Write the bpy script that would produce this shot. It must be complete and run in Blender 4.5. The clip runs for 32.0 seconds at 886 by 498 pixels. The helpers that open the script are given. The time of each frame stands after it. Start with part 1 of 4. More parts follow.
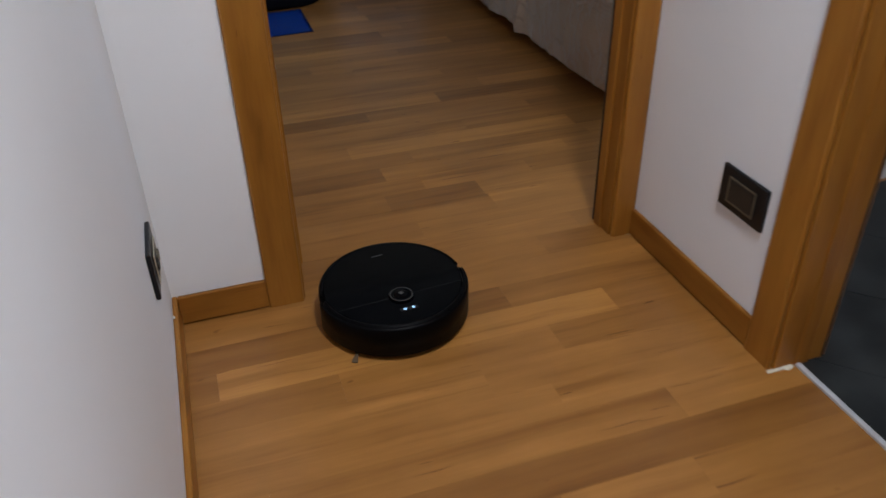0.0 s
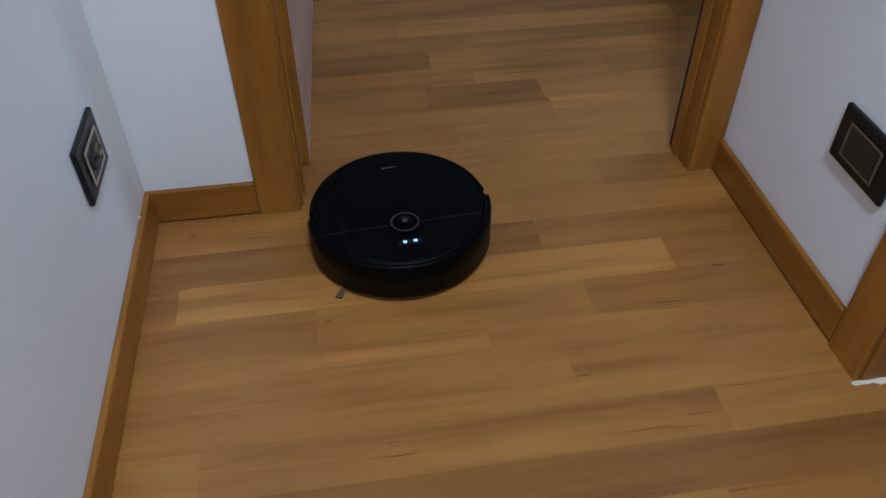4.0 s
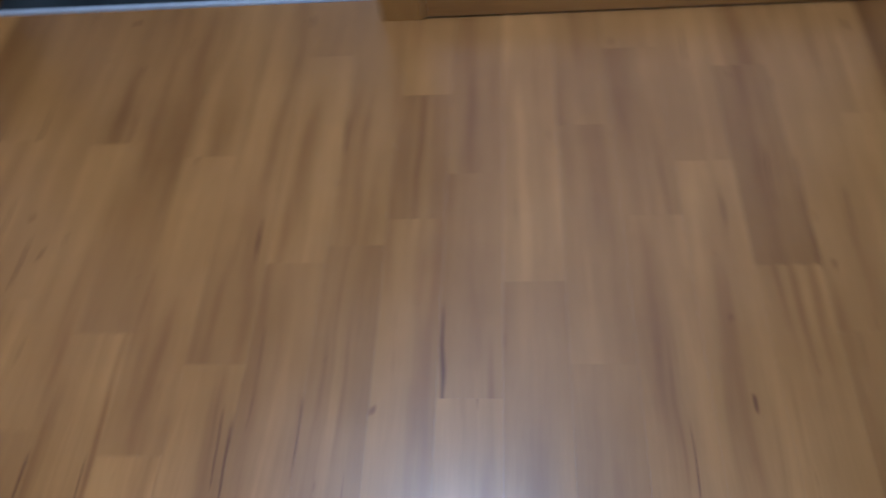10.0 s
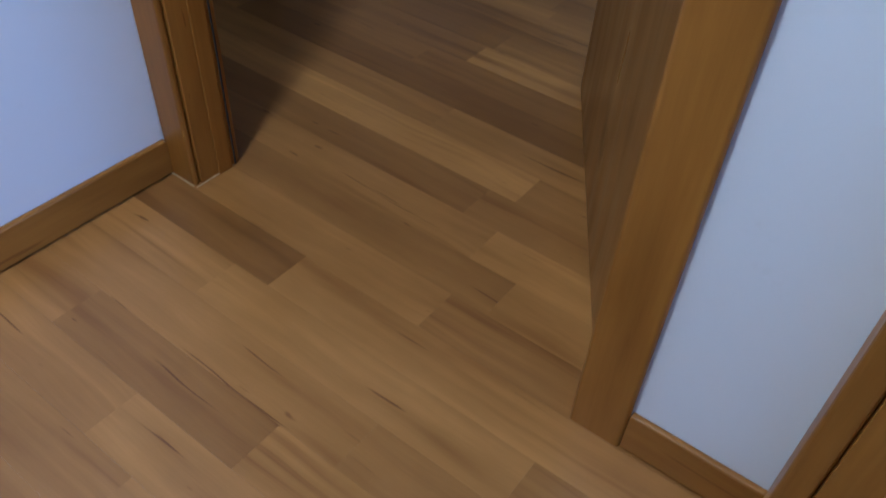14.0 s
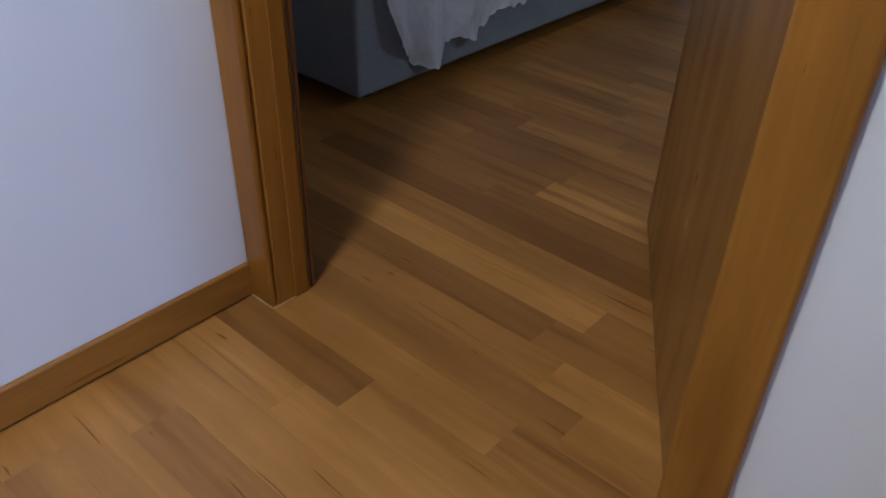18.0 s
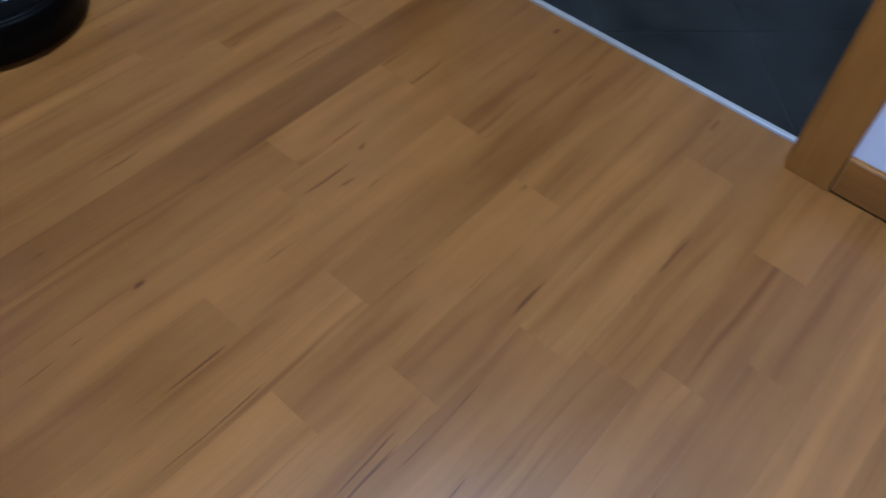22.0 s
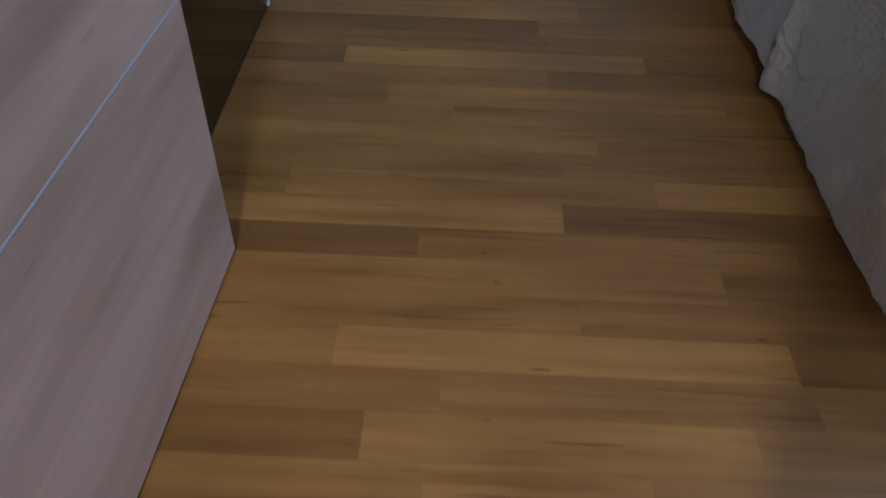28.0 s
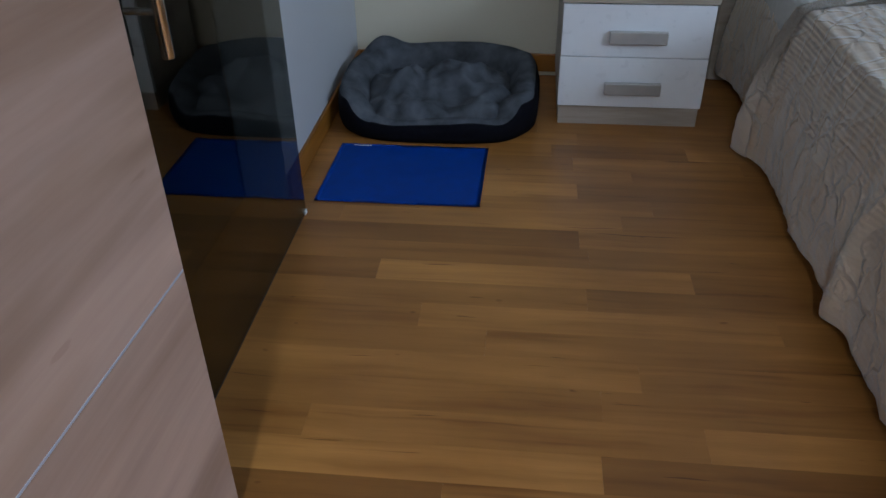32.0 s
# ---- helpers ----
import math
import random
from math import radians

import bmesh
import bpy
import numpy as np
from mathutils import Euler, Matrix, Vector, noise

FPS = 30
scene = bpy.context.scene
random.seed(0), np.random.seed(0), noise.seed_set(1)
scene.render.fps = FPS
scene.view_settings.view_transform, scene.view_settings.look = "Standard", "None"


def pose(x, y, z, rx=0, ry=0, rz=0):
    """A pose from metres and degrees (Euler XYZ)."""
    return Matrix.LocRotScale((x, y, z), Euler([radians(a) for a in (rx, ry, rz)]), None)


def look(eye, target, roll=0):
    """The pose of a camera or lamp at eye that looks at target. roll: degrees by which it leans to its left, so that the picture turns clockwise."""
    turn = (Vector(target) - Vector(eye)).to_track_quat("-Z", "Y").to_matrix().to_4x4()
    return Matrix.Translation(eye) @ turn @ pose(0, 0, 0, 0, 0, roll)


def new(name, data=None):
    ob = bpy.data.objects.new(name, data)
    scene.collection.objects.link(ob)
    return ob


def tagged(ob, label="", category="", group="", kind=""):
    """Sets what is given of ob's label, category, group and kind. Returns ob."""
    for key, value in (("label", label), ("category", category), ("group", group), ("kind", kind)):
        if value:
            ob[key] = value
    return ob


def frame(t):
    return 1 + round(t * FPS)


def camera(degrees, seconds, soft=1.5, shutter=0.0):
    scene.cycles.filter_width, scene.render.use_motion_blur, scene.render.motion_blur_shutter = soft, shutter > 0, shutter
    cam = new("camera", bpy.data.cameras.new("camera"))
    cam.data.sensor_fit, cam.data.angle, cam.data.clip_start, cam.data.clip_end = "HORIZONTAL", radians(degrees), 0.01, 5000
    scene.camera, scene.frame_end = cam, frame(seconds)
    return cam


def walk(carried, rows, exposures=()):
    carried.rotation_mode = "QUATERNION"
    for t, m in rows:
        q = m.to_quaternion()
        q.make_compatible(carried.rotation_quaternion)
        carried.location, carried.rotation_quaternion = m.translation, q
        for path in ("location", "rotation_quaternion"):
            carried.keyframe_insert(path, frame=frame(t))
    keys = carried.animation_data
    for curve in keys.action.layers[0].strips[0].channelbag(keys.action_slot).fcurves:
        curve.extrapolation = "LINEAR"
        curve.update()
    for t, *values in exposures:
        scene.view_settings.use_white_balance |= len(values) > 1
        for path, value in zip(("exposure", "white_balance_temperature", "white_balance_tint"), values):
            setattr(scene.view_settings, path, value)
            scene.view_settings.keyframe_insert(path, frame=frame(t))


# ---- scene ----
cam = camera(59.0, 32.0, soft=1.5, shutter=0.5)
PATH = [
    (0, (0.14, -1.563, 1.142), (0.652, 0.031, 0.048), -1.3),
    (0.5, (0.218, -1.372, 1.093), (0.626, 0.188, -0.09), -0.5),
    (1, (0.332, -1.285, 1.021), (0.633, 0.214, -0.269), -1.5),
    (1.5, (0.374, -1.264, 1.0), (0.655, 0.193, -0.341), -2.0),
    (2, (0.384, -1.257, 1.011), (0.638, 0.193, -0.343), -2.2),
    (2.5, (0.375, -1.253, 1.021), (0.607, 0.187, -0.347), -3.4),
    (4.5, (0.393, -1.278, 1.037), (0.601, 0.186, -0.31), 0.4),
    (5, (0.39, -1.276, 1.036), (0.59, 0.197, -0.302), 0.4),
    (5.5, (0.392, -1.277, 1.038), (0.582, 0.197, -0.301), 0.2),
    (6, (0.399, -1.276, 1.033), (0.586, 0.198, -0.306), -0.4),
    (6.5, (0.392, -1.279, 1.025), (0.59, 0.175, -0.335), -0.4),
    (7, (0.405, -1.321, 0.988), (0.589, 0.029, -0.476), -0.0),
    (7.5, (0.369, -1.374, 0.982), (0.68, -0.119, -0.545), 0.4),
    (8, (0.255, -1.426, 0.971), (0.959, -0.385, -0.585), -0.4),
    (8.5, (0.161, -1.535, 0.952), (0.975, -0.691, -0.668), -2.9),
    (9, (0.065, -1.607, 0.964), (0.997, -0.914, -0.664), -4.3),
    (9.5, (0.023, -1.747, 0.92), (1.027, -1.041, -0.659), -14.9),
    (10, (-0.027, -1.657, 0.97), (1.104, -1.47, -0.669), -8.5),
    (10.5, (-0.01, -1.553, 0.941), (1.073, -1.897, -0.705), -6.7),
    (11, (0.013, -1.587, 0.931), (1.037, -2.089, -0.712), -3.3),
    (11.5, (0.047, -1.597, 0.939), (1.067, -2.163, -0.686), -3.6),
    (12, (0.051, -1.617, 0.933), (1.031, -2.262, -0.687), -1.6),
    (12.5, (0.062, -1.639, 0.925), (0.926, -2.476, -0.673), 2.6),
    (13, (0.074, -1.694, 0.94), (0.888, -2.783, -0.526), 3.3),
    (13.5, (0.069, -1.698, 0.943), (0.876, -2.826, -0.498), 3.3),
    (14, (0.073, -1.698, 0.959), (0.9, -2.887, -0.419), 3.6),
    (14.5, (0.069, -1.702, 0.964), (0.943, -2.954, -0.328), 3.8),
    (15, (0.065, -1.719, 0.973), (0.988, -2.992, -0.263), 3.1),
    (15.5, (0.061, -1.718, 0.983), (1.02, -3.004, -0.21), 2.7),
    (17.5, (0.077, -1.674, 0.985), (1.136, -2.951, -0.132), 0.9),
    (18, (0.075, -1.667, 0.983), (1.151, -2.913, -0.153), 1.7),
    (18.5, (0.075, -1.674, 0.983), (1.155, -2.867, -0.205), 2.7),
    (19, (0.078, -1.615, 0.993), (1.286, -2.638, -0.229), 3.0),
    (19.5, (0.074, -1.562, 0.977), (1.424, -2.297, -0.302), 2.6),
    (20, (0.029, -1.532, 0.939), (1.366, -1.949, -0.489), 4.8),
    (20.5, (-0.003, -1.522, 0.914), (1.35, -1.687, -0.549), 5.6),
    (21, (-0.018, -1.519, 0.908), (1.216, -1.236, -0.64), 2.9),
    (21.5, (0.0, -1.535, 0.901), (1.107, -0.983, -0.67), 2.2),
    (22, (0.085, -1.556, 0.943), (1.034, -0.798, -0.646), 3.8),
    (22.5, (0.167, -1.516, 0.972), (0.825, -0.538, -0.643), -0.8),
    (23, (0.246, -1.54, 1.011), (0.623, -0.361, -0.56), 4.0),
    (23.5, (0.331, -1.534, 1.031), (0.608, -0.282, -0.504), 0.8),
    (24, (0.341, -1.506, 1.06), (0.578, -0.227, -0.459), -2.1),
    (24.5, (0.352, -1.48, 1.066), (0.57, -0.18, -0.439), -0.4),
    (25, (0.398, -1.356, 1.071), (0.597, -0.043, -0.425), -0.8),
    (25.5, (0.437, -1.178, 1.069), (0.646, 0.143, -0.417), 0.2),
    (26, (0.496, -1.003, 1.067), (0.671, 0.321, -0.422), 0.6),
    (26.5, (0.566, -0.784, 1.096), (0.778, 0.587, -0.343), 6.2),
    (28.5, (0.808, 0.006, 1.07), (0.706, 1.449, -0.311), -0.9),
    (29, (0.829, 0.055, 1.097), (0.684, 1.499, -0.279), -2.3),
    (29.5, (0.819, 0.075, 1.083), (0.676, 1.532, -0.28), -2.4),
    (30, (0.822, 0.086, 1.093), (0.664, 1.547, -0.263), -3.1),
    (30.5, (0.82, 0.084, 1.098), (0.653, 1.557, -0.244), -3.5),
    (31, (0.803, 0.09, 1.124), (0.629, 1.59, -0.187), -3.2),
    (31.3, (0.823, 0.095, 1.126), (0.629, 1.682, -0.075), -1.9),
    (31.5, (0.815, 0.103, 1.154), (0.625, 1.745, 0.029), -1.2),
    (32, (0.811, 0.099, 1.166), (0.623, 1.754, 0.059), -0.9),
]
EXPOSURES = [(0, 0.0, 7250, 14), (1, -0.30, 6750, 11), (2.5, -0.12, 6000, 8), (5, 0.05, 6050, 7), (7, -0.12, 5950, 8), (8, -0.1, 5800, 10), (9, 0.02, 4930, 8), (10.5, -0.10, 4930, 7), (12, -0.15, 5120, 8),
             (13.5, -0.05, 5320, 7), (15, 0.0, 6050, 8), (18, -0.12, 6900, 11), (19, -0.2, 6500, 9), (20, -0.3, 6350, 10), (21, -0.2, 5720, 10), (22, -0.12, 5380, 7), (23, -0.13, 4990, 6), (24, -0.05, 5500, 7), (26.5, -0.08, 5850, 7),
             (28.5, 0.40, 5560, 4), (30.5, 0.46, 5800, 4), (32, 0.53, 6580, 8)]
walk(cam, [(t, look(eye, target, roll)) for t, eye, target, roll in PATH], EXPOSURES)

# ---------------------------------------------------------------- light
world = bpy.data.worlds.new("world")
scene.world = world
world.use_nodes = True
wn = world.node_tree
sky = wn.nodes.new("ShaderNodeTexSky")
sky.sky_type, sky.sun_disc = "NISHITA", False
sky.sun_elevation, sky.sun_rotation = radians(12), radians(250)
wn.links.new(sky.outputs[0], wn.nodes["Background"].inputs[0])
wn.nodes["Background"].inputs[1].default_value = 0.05


def window_light(name, place, target, width, height, power, colour):
    data = bpy.data.lights.new(name, "AREA")
    data.shape, data.size, data.size_y, data.energy, data.color = "RECTANGLE", width, height, power, colour
    ob = new(name, data)
    ob.matrix_world = look(place, target)
    return ob


DUSK = (0.24, 0.45, 1.0)
window_light("window_light_study", (-3.3, -2.20, 1.35), (1.2, -1.88, 0.9), 0.6, 1.6, 62, DUSK)
window_light("window_light_bedroom", (3.25, 1.25, 1.52), (0.7, 1.6, 0.3), 1.2, 1.0, 33, (0.55, 0.72, 1.0))
window_light("window_light_guest", (-0.42, -4.0, 1.25), (1.6, -3.2, 0.25), 0.9, 1.0, 14, (0.55, 0.72, 1.0))
# Faint light added inside the bathroom; no window is known there.
window_light("added_light_bath", (3.1, -0.9, 1.6), (1.2, -1.0, 0.6), 0.6, 0.8, 1.0, (0.80, 0.88, 1.0))
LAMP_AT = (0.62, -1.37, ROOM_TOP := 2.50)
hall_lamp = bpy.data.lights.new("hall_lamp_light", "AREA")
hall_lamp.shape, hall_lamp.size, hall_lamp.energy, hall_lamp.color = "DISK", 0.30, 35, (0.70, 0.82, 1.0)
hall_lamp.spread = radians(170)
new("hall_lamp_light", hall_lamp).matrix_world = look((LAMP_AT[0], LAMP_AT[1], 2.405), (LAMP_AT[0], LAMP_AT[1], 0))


# ---------------------------------------------------------------- materials
def material(name):
    m = bpy.data.materials.new(name)
    m.use_nodes = True
    return m, m.node_tree.nodes, m.node_tree.links, m.node_tree.nodes["Principled BSDF"]


def noise_node(nodes, links, scale, detail=4, vector=None, stretch=None, rough=0.5):
    n = nodes.new("ShaderNodeTexNoise")
    n.inputs["Scale"].default_value, n.inputs["Detail"].default_value = scale, detail
    n.inputs["Roughness"].default_value = rough
    if vector is None:
        geo = nodes.new("ShaderNodeNewGeometry")
        vector = geo.outputs["Position"]
    if stretch:
        mp = nodes.new("ShaderNodeMapping")
        mp.inputs["Scale"].default_value = stretch
        links.new(vector, mp.inputs["Vector"])
        vector = mp.outputs[0]
    links.new(vector, n.inputs["Vector"])
    return n


def ramp(nodes, links, source, stops):
    r = nodes.new("ShaderNodeValToRGB")
    el = r.color_ramp.elements
    while len(el) < len(stops):
        el.new(0.5)
    for e, (p, c) in zip(el, stops):
        e.position, e.color = p, (*c, 1)
    links.new(source, r.inputs[0])
    return r


def mixer(nodes, links, a, b, factor, mode="MIX"):
    m = nodes.new("ShaderNodeMix")
    m.data_type, m.blend_type = "RGBA", mode
    for value, sock in ((a, m.inputs["A"]), (b, m.inputs["B"]), (factor, m.inputs["Factor"])):
        if hasattr(value, "is_output"):
            links.new(value, sock)
        elif isinstance(value, tuple):
            sock.default_value = (*value, 1)
        else:
            sock.default_value = value
    return m.outputs["Result"]


def bump(nodes, links, bsdf, height, strength, distance):
    b = nodes.new("ShaderNodeBump")
    b.inputs["Strength"].default_value, b.inputs["Distance"].default_value = strength, distance
    links.new(height, b.inputs["Height"])
    links.new(b.outputs[0], bsdf.inputs["Normal"])


def plain(name, colour, rough=0.5, metal=0.0, vary=0.12, scale=30, relief=0.0, gloss=0.5):
    """Paint, plastic or metal with slight mottling at two scales."""
    m, nodes, links, bsdf = material(name)
    n1 = noise_node(nodes, links, scale, 5)
    n2 = noise_node(nodes, links, scale * 0.07, 3)
    low = tuple(c * (1 - vary) for c in colour)
    high = tuple(min(1, c * (1 + vary)) for c in colour)
    r1 = ramp(nodes, links, n1.outputs[0], [(0.3, low), (0.7, high)])
    r2 = ramp(nodes, links, n2.outputs[0], [(0.3, (1 - vary * 0.5,) * 3), (0.7, (1, 1, 1))])
    links.new(mixer(nodes, links, r1.outputs[0], r2.outputs[0], 1.0, "MULTIPLY"), bsdf.inputs["Base Color"])
    rr = ramp(nodes, links, n1.outputs[0], [(0.2, (max(0.02, rough - 0.06),) * 3), (0.8, (min(1, rough + 0.06),) * 3)])
    links.new(rr.outputs[0], bsdf.inputs["Roughness"])
    bsdf.inputs["Metallic"].default_value = metal
    bsdf.inputs["Specular IOR Level"].default_value = gloss
    if relief:
        bump(nodes, links, bsdf, n1.outputs[0], relief, 0.002)
    return m


def wood(name, light, dark, along="x", rough=0.35, fine=1.0, streak=0.5, shift=True, marks=1.0):
    """Lacquered timber: long fibres, broad growth bands, short dark checks and cloudy heartwood."""
    m, nodes, links, bsdf = material(name)
    geo = nodes.new("ShaderNodeNewGeometry")
    vec = geo.outputs["Position"]
    if shift:
        info = nodes.new("ShaderNodeObjectInfo")
        mul = nodes.new("ShaderNodeMath")
        mul.operation = "MULTIPLY"
        mul.inputs[1].default_value = 37.0
        links.new(info.outputs["Random"], mul.inputs[0])
        add = nodes.new("ShaderNodeVectorMath")
        add.operation = "ADD"
        links.new(vec, add.inputs[0])
        links.new(mul.outputs[0], add.inputs[1])
        vec = add.outputs[0]

    def run(length, across):
        return {"x": (length, across, across), "y": (across, length, across), "z": (across, across, length)}[along]

    grain = noise_node(nodes, links, fine, 5, vec, run(9, 150), 0.6)
    band = noise_node(nodes, links, fine, 3, vec, run(2.0, 19), 0.45)
    cloud = noise_node(nodes, links, fine, 2, vec, run(3.6, 16), 0.5)
    check = noise_node(nodes, links, fine, 2, vec, run(13, 105), 0.5)
    fleck = noise_node(nodes, links, fine, 3, vec, run(5, 60), 0.7)
    mid = tuple((a + b) / 2 for a, b in zip(light, dark))
    g = ramp(nodes, links, grain.outputs[0], [(0.30, dark), (0.70, light)])
    b = ramp(nodes, links, band.outputs[0], [(0.30, tuple(c * k for c, k in zip(mid, (0.77, 0.72, 0.66)))), (0.44, tuple(c * 0.97 for c in mid)), (0.56, tuple(c * 1.03 for c in light)), (0.72, tuple(min(1, c * 1.12) for c in light))])
    col = mixer(nodes, links, g.outputs[0], b.outputs[0], streak)
    cl = ramp(nodes, links, cloud.outputs[0], [(0.20, (0.52, 0.44, 0.36)), (0.33, (0.82, 0.78, 0.72)), (0.50, (1, 1, 1)), (0.70, (1.12, 1.12, 1.12))])
    col = mixer(nodes, links, col, cl.outputs[0], 0.85, "MULTIPLY")
    f = ramp(nodes, links, fleck.outputs[0], [(0.24, (0.55, 0.47, 0.40)), (0.36, (1, 1, 1))])
    col = mixer(nodes, links, col, f.outputs[0], 0.4 * marks, "MULTIPLY")
    ck = ramp(nodes, links, check.outputs[0], [(0.235, (0.36, 0.22, 0.11)), (0.265, (1, 1, 1))])
    col = mixer(nodes, links, col, ck.outputs[0], 0.9 * marks, "MULTIPLY")
    split = noise_node(nodes, links, fine, 3, vec, run(2.6, 62), 0.5)
    sp = ramp(nodes, links, split.outputs[0], [(0.250, (0.50, 0.36, 0.23)), (0.285, (1, 1, 1))])
    col = mixer(nodes, links, col, sp.outputs[0], 0.9 * marks, "MULTIPLY")
    if shift:
        rv = ramp(nodes, links, info.outputs["Random"], [(0.0, (0.92, 0.90, 0.87)), (0.5, (1, 1, 1)), (1.0, (1.06, 1.07, 1.09))])
        col = mixer(nodes, links, col, rv.outputs[0], 1.0, "MULTIPLY")
    links.new(col, bsdf.inputs["Base Color"])
    scuff = noise_node(nodes, links, 1.0, 2, vec, run(3, 14))
    rr = ramp(nodes, links, scuff.outputs[0], [(0.25, (rough - 0.08,) * 3), (0.75, (rough + 0.10,) * 3)])
    links.new(rr.outputs[0], bsdf.inputs["Roughness"])
    bsdf.inputs["Specular IOR Level"].default_value = 0.34
    bump(nodes, links, bsdf, grain.outputs[0], 0.10, 0.0006)
    return m


def wall_paint(name, colour):
    m, nodes, links, bsdf = material(name)
    orange = noise_node(nodes, links, 170, 3)
    blot = noise_node(nodes, links, 1.6, 4)
    scuffs = noise_node(nodes, links, 11, 6, None, None, 0.7)
    c1 = ramp(nodes, links, blot.outputs[0], [(0.3, tuple(c * 0.955 for c in colour)), (0.7, colour)])
    c2 = ramp(nodes, links, scuffs.outputs[0], [(0.22, (0.93, 0.92, 0.90)), (0.36, (1, 1, 1))])
    links.new(mixer(nodes, links, c1.outputs[0], c2.outputs[0], 0.6, "MULTIPLY"), bsdf.inputs["Base Color"])
    bsdf.inputs["Roughness"].default_value = 0.62
    bump(nodes, links, bsdf, orange.outputs[0], 0.16, 0.0012)
    return m


OAK = (0.339, 0.1458, 0.0348)


def oak(name, tone):
    """Varnished oak strip: fine fibres, growth streaks along the strip, thin drying checks, a few small knots and a faint worn cloudiness."""
    m, nodes, links, bsdf = material(name)
    geo = nodes.new("ShaderNodeNewGeometry")
    info = nodes.new("ShaderNodeObjectInfo")
    mul = nodes.new("ShaderNodeMath")
    mul.operation = "MULTIPLY"
    mul.inputs[1].default_value = 53.0
    links.new(info.outputs["Random"], mul.inputs[0])
    add = nodes.new("ShaderNodeVectorMath")
    add.operation = "ADD"
    links.new(geo.outputs["Position"], add.inputs[0])
    links.new(mul.outputs[0], add.inputs[1])
    warp = noise_node(nodes, links, 1.0, 2, add.outputs[0], (3.5, 9, 9))
    bend = nodes.new("ShaderNodeVectorMath")
    bend.operation = "MULTIPLY_ADD"
    bend.inputs[1].default_value = (0.0, 0.030, 0.0)
    links.new(warp.outputs["Color"], bend.inputs[0])
    links.new(add.outputs[0], bend.inputs[2])
    vec = bend.outputs[0]

    def run(length, across):
        return (length, across, across)

    base = tuple(c * tone ** k for c, k in zip(OAK, (1, 1.15, 1.3)))
    fibre = noise_node(nodes, links, 1.0, 4, vec, run(16, 420), 0.6)
    streak = noise_node(nodes, links, 1.0, 3, vec, run(1.7, 70), 0.5)
    patch = noise_node(nodes, links, 1.0, 2, vec, run(1.8, 9), 0.5)
    broad = noise_node(nodes, links, 1.0, 2, vec, run(2.2, 24), 0.45)
    check = noise_node(nodes, links, 1.0, 2, vec, run(3.0, 95), 0.45)
    split = noise_node(nodes, links, 1.0, 2, vec, run(8.0, 75), 0.5)
    knot = noise_node(nodes, links, 1.0, 1, vec, run(17, 34), 0.4)
    worn = noise_node(nodes, links, 3.1, 4, geo.outputs["Position"], None, 0.6)

    def times(col, source, stops, factor=1.0):
        return mixer(nodes, links, col, ramp(nodes, links, source.outputs[0], stops).outputs[0], factor, "MULTIPLY")

    figured = ramp(nodes, links, patch.outputs[0], [(0.45, (0.06, 0.06, 0.06)), (0.66, (1, 1, 1))]).outputs[0]
    col = times(base, broad, [(0.27, (0.73, 0.665, 0.58)), (0.42, (0.95, 0.935, 0.91)), (0.57, (1.03, 1.03, 1.03)), (0.74, (1.20, 1.22, 1.25))])
    col = times(col, streak, [(0.28, (0.66, 0.57, 0.46)), (0.42, (0.95, 0.94, 0.92)), (0.56, (1.03, 1.03, 1.03)), (0.74, (1.18, 1.20, 1.23))], figured)
    col = times(col, fibre, [(0.30, (0.94, 0.93, 0.91)), (0.70, (1.05, 1.05, 1.06))])
    col = times(col, check, [(0.252, (0.34, 0.23, 0.13)), (0.284, (1, 1, 1))], 0.85)
    col = times(col, split, [(0.225, (0.38, 0.26, 0.15)), (0.255, (1, 1, 1))], 0.9)
    col = times(col, knot, [(0.155, (0.42, 0.29, 0.18)), (0.215, (1, 1, 1))], 0.9)
    col = times(col, worn, [(0.30, (0.88, 0.86, 0.83)), (0.62, (1.06, 1.06, 1.07))])
    each = ramp(nodes, links, info.outputs["Random"], [(0.0, (0.96, 0.95, 0.94)), (0.5, (1, 1, 1)), (1.0, (1.03, 1.035, 1.04))])
    col = mixer(nodes, links, col, each.outputs[0], 1.0, "MULTIPLY")
    links.new(col, bsdf.inputs["Base Color"])
    rr = ramp(nodes, links, worn.outputs[0], [(0.25, (0.27, 0.27, 0.27)), (0.75, (0.44, 0.44, 0.44))])
    links.new(rr.outputs[0], bsdf.inputs["Roughness"])
    bsdf.inputs["Specular IOR Level"].default_value = 0.5
    bump(nodes, links, bsdf, streak.outputs[0], 0.12, 0.0006)
    return m


STRIPS = [oak("oak_strip_pale", 1.30), oak("oak_strip_light", 1.08), oak("oak_strip_middle", 0.95), oak("oak_strip_brown", 0.80), oak("oak_strip_dark", 0.70), oak("oak_strip_tan", 0.89), oak("oak_strip_umber", 0.80)]
CASING_Z = wood("casing_wood_upright", (0.345, 0.138, 0.022), (0.265, 0.100, 0.014), "z", 0.36, 1.0, 0.45, True, 0.55)
CASING_X = wood("casing_wood_along_x", (0.345, 0.138, 0.022), (0.265, 0.100, 0.014), "x", 0.36, 1.0, 0.45, True, 0.55)
CASING_Y = wood("casing_wood_along_y", (0.345, 0.138, 0.022), (0.265, 0.100, 0.014), "y", 0.36, 1.0, 0.45, True, 0.55)
# The window's cool pinkish sheen is put into this veneer's colour.
LEAF_WOOD_SHEEN = wood("door_leaf_veneer_sheen", (0.47, 0.315, 0.245), (0.33, 0.208, 0.157), "y", 0.42, 0.5, 0.68, True, 0.2)
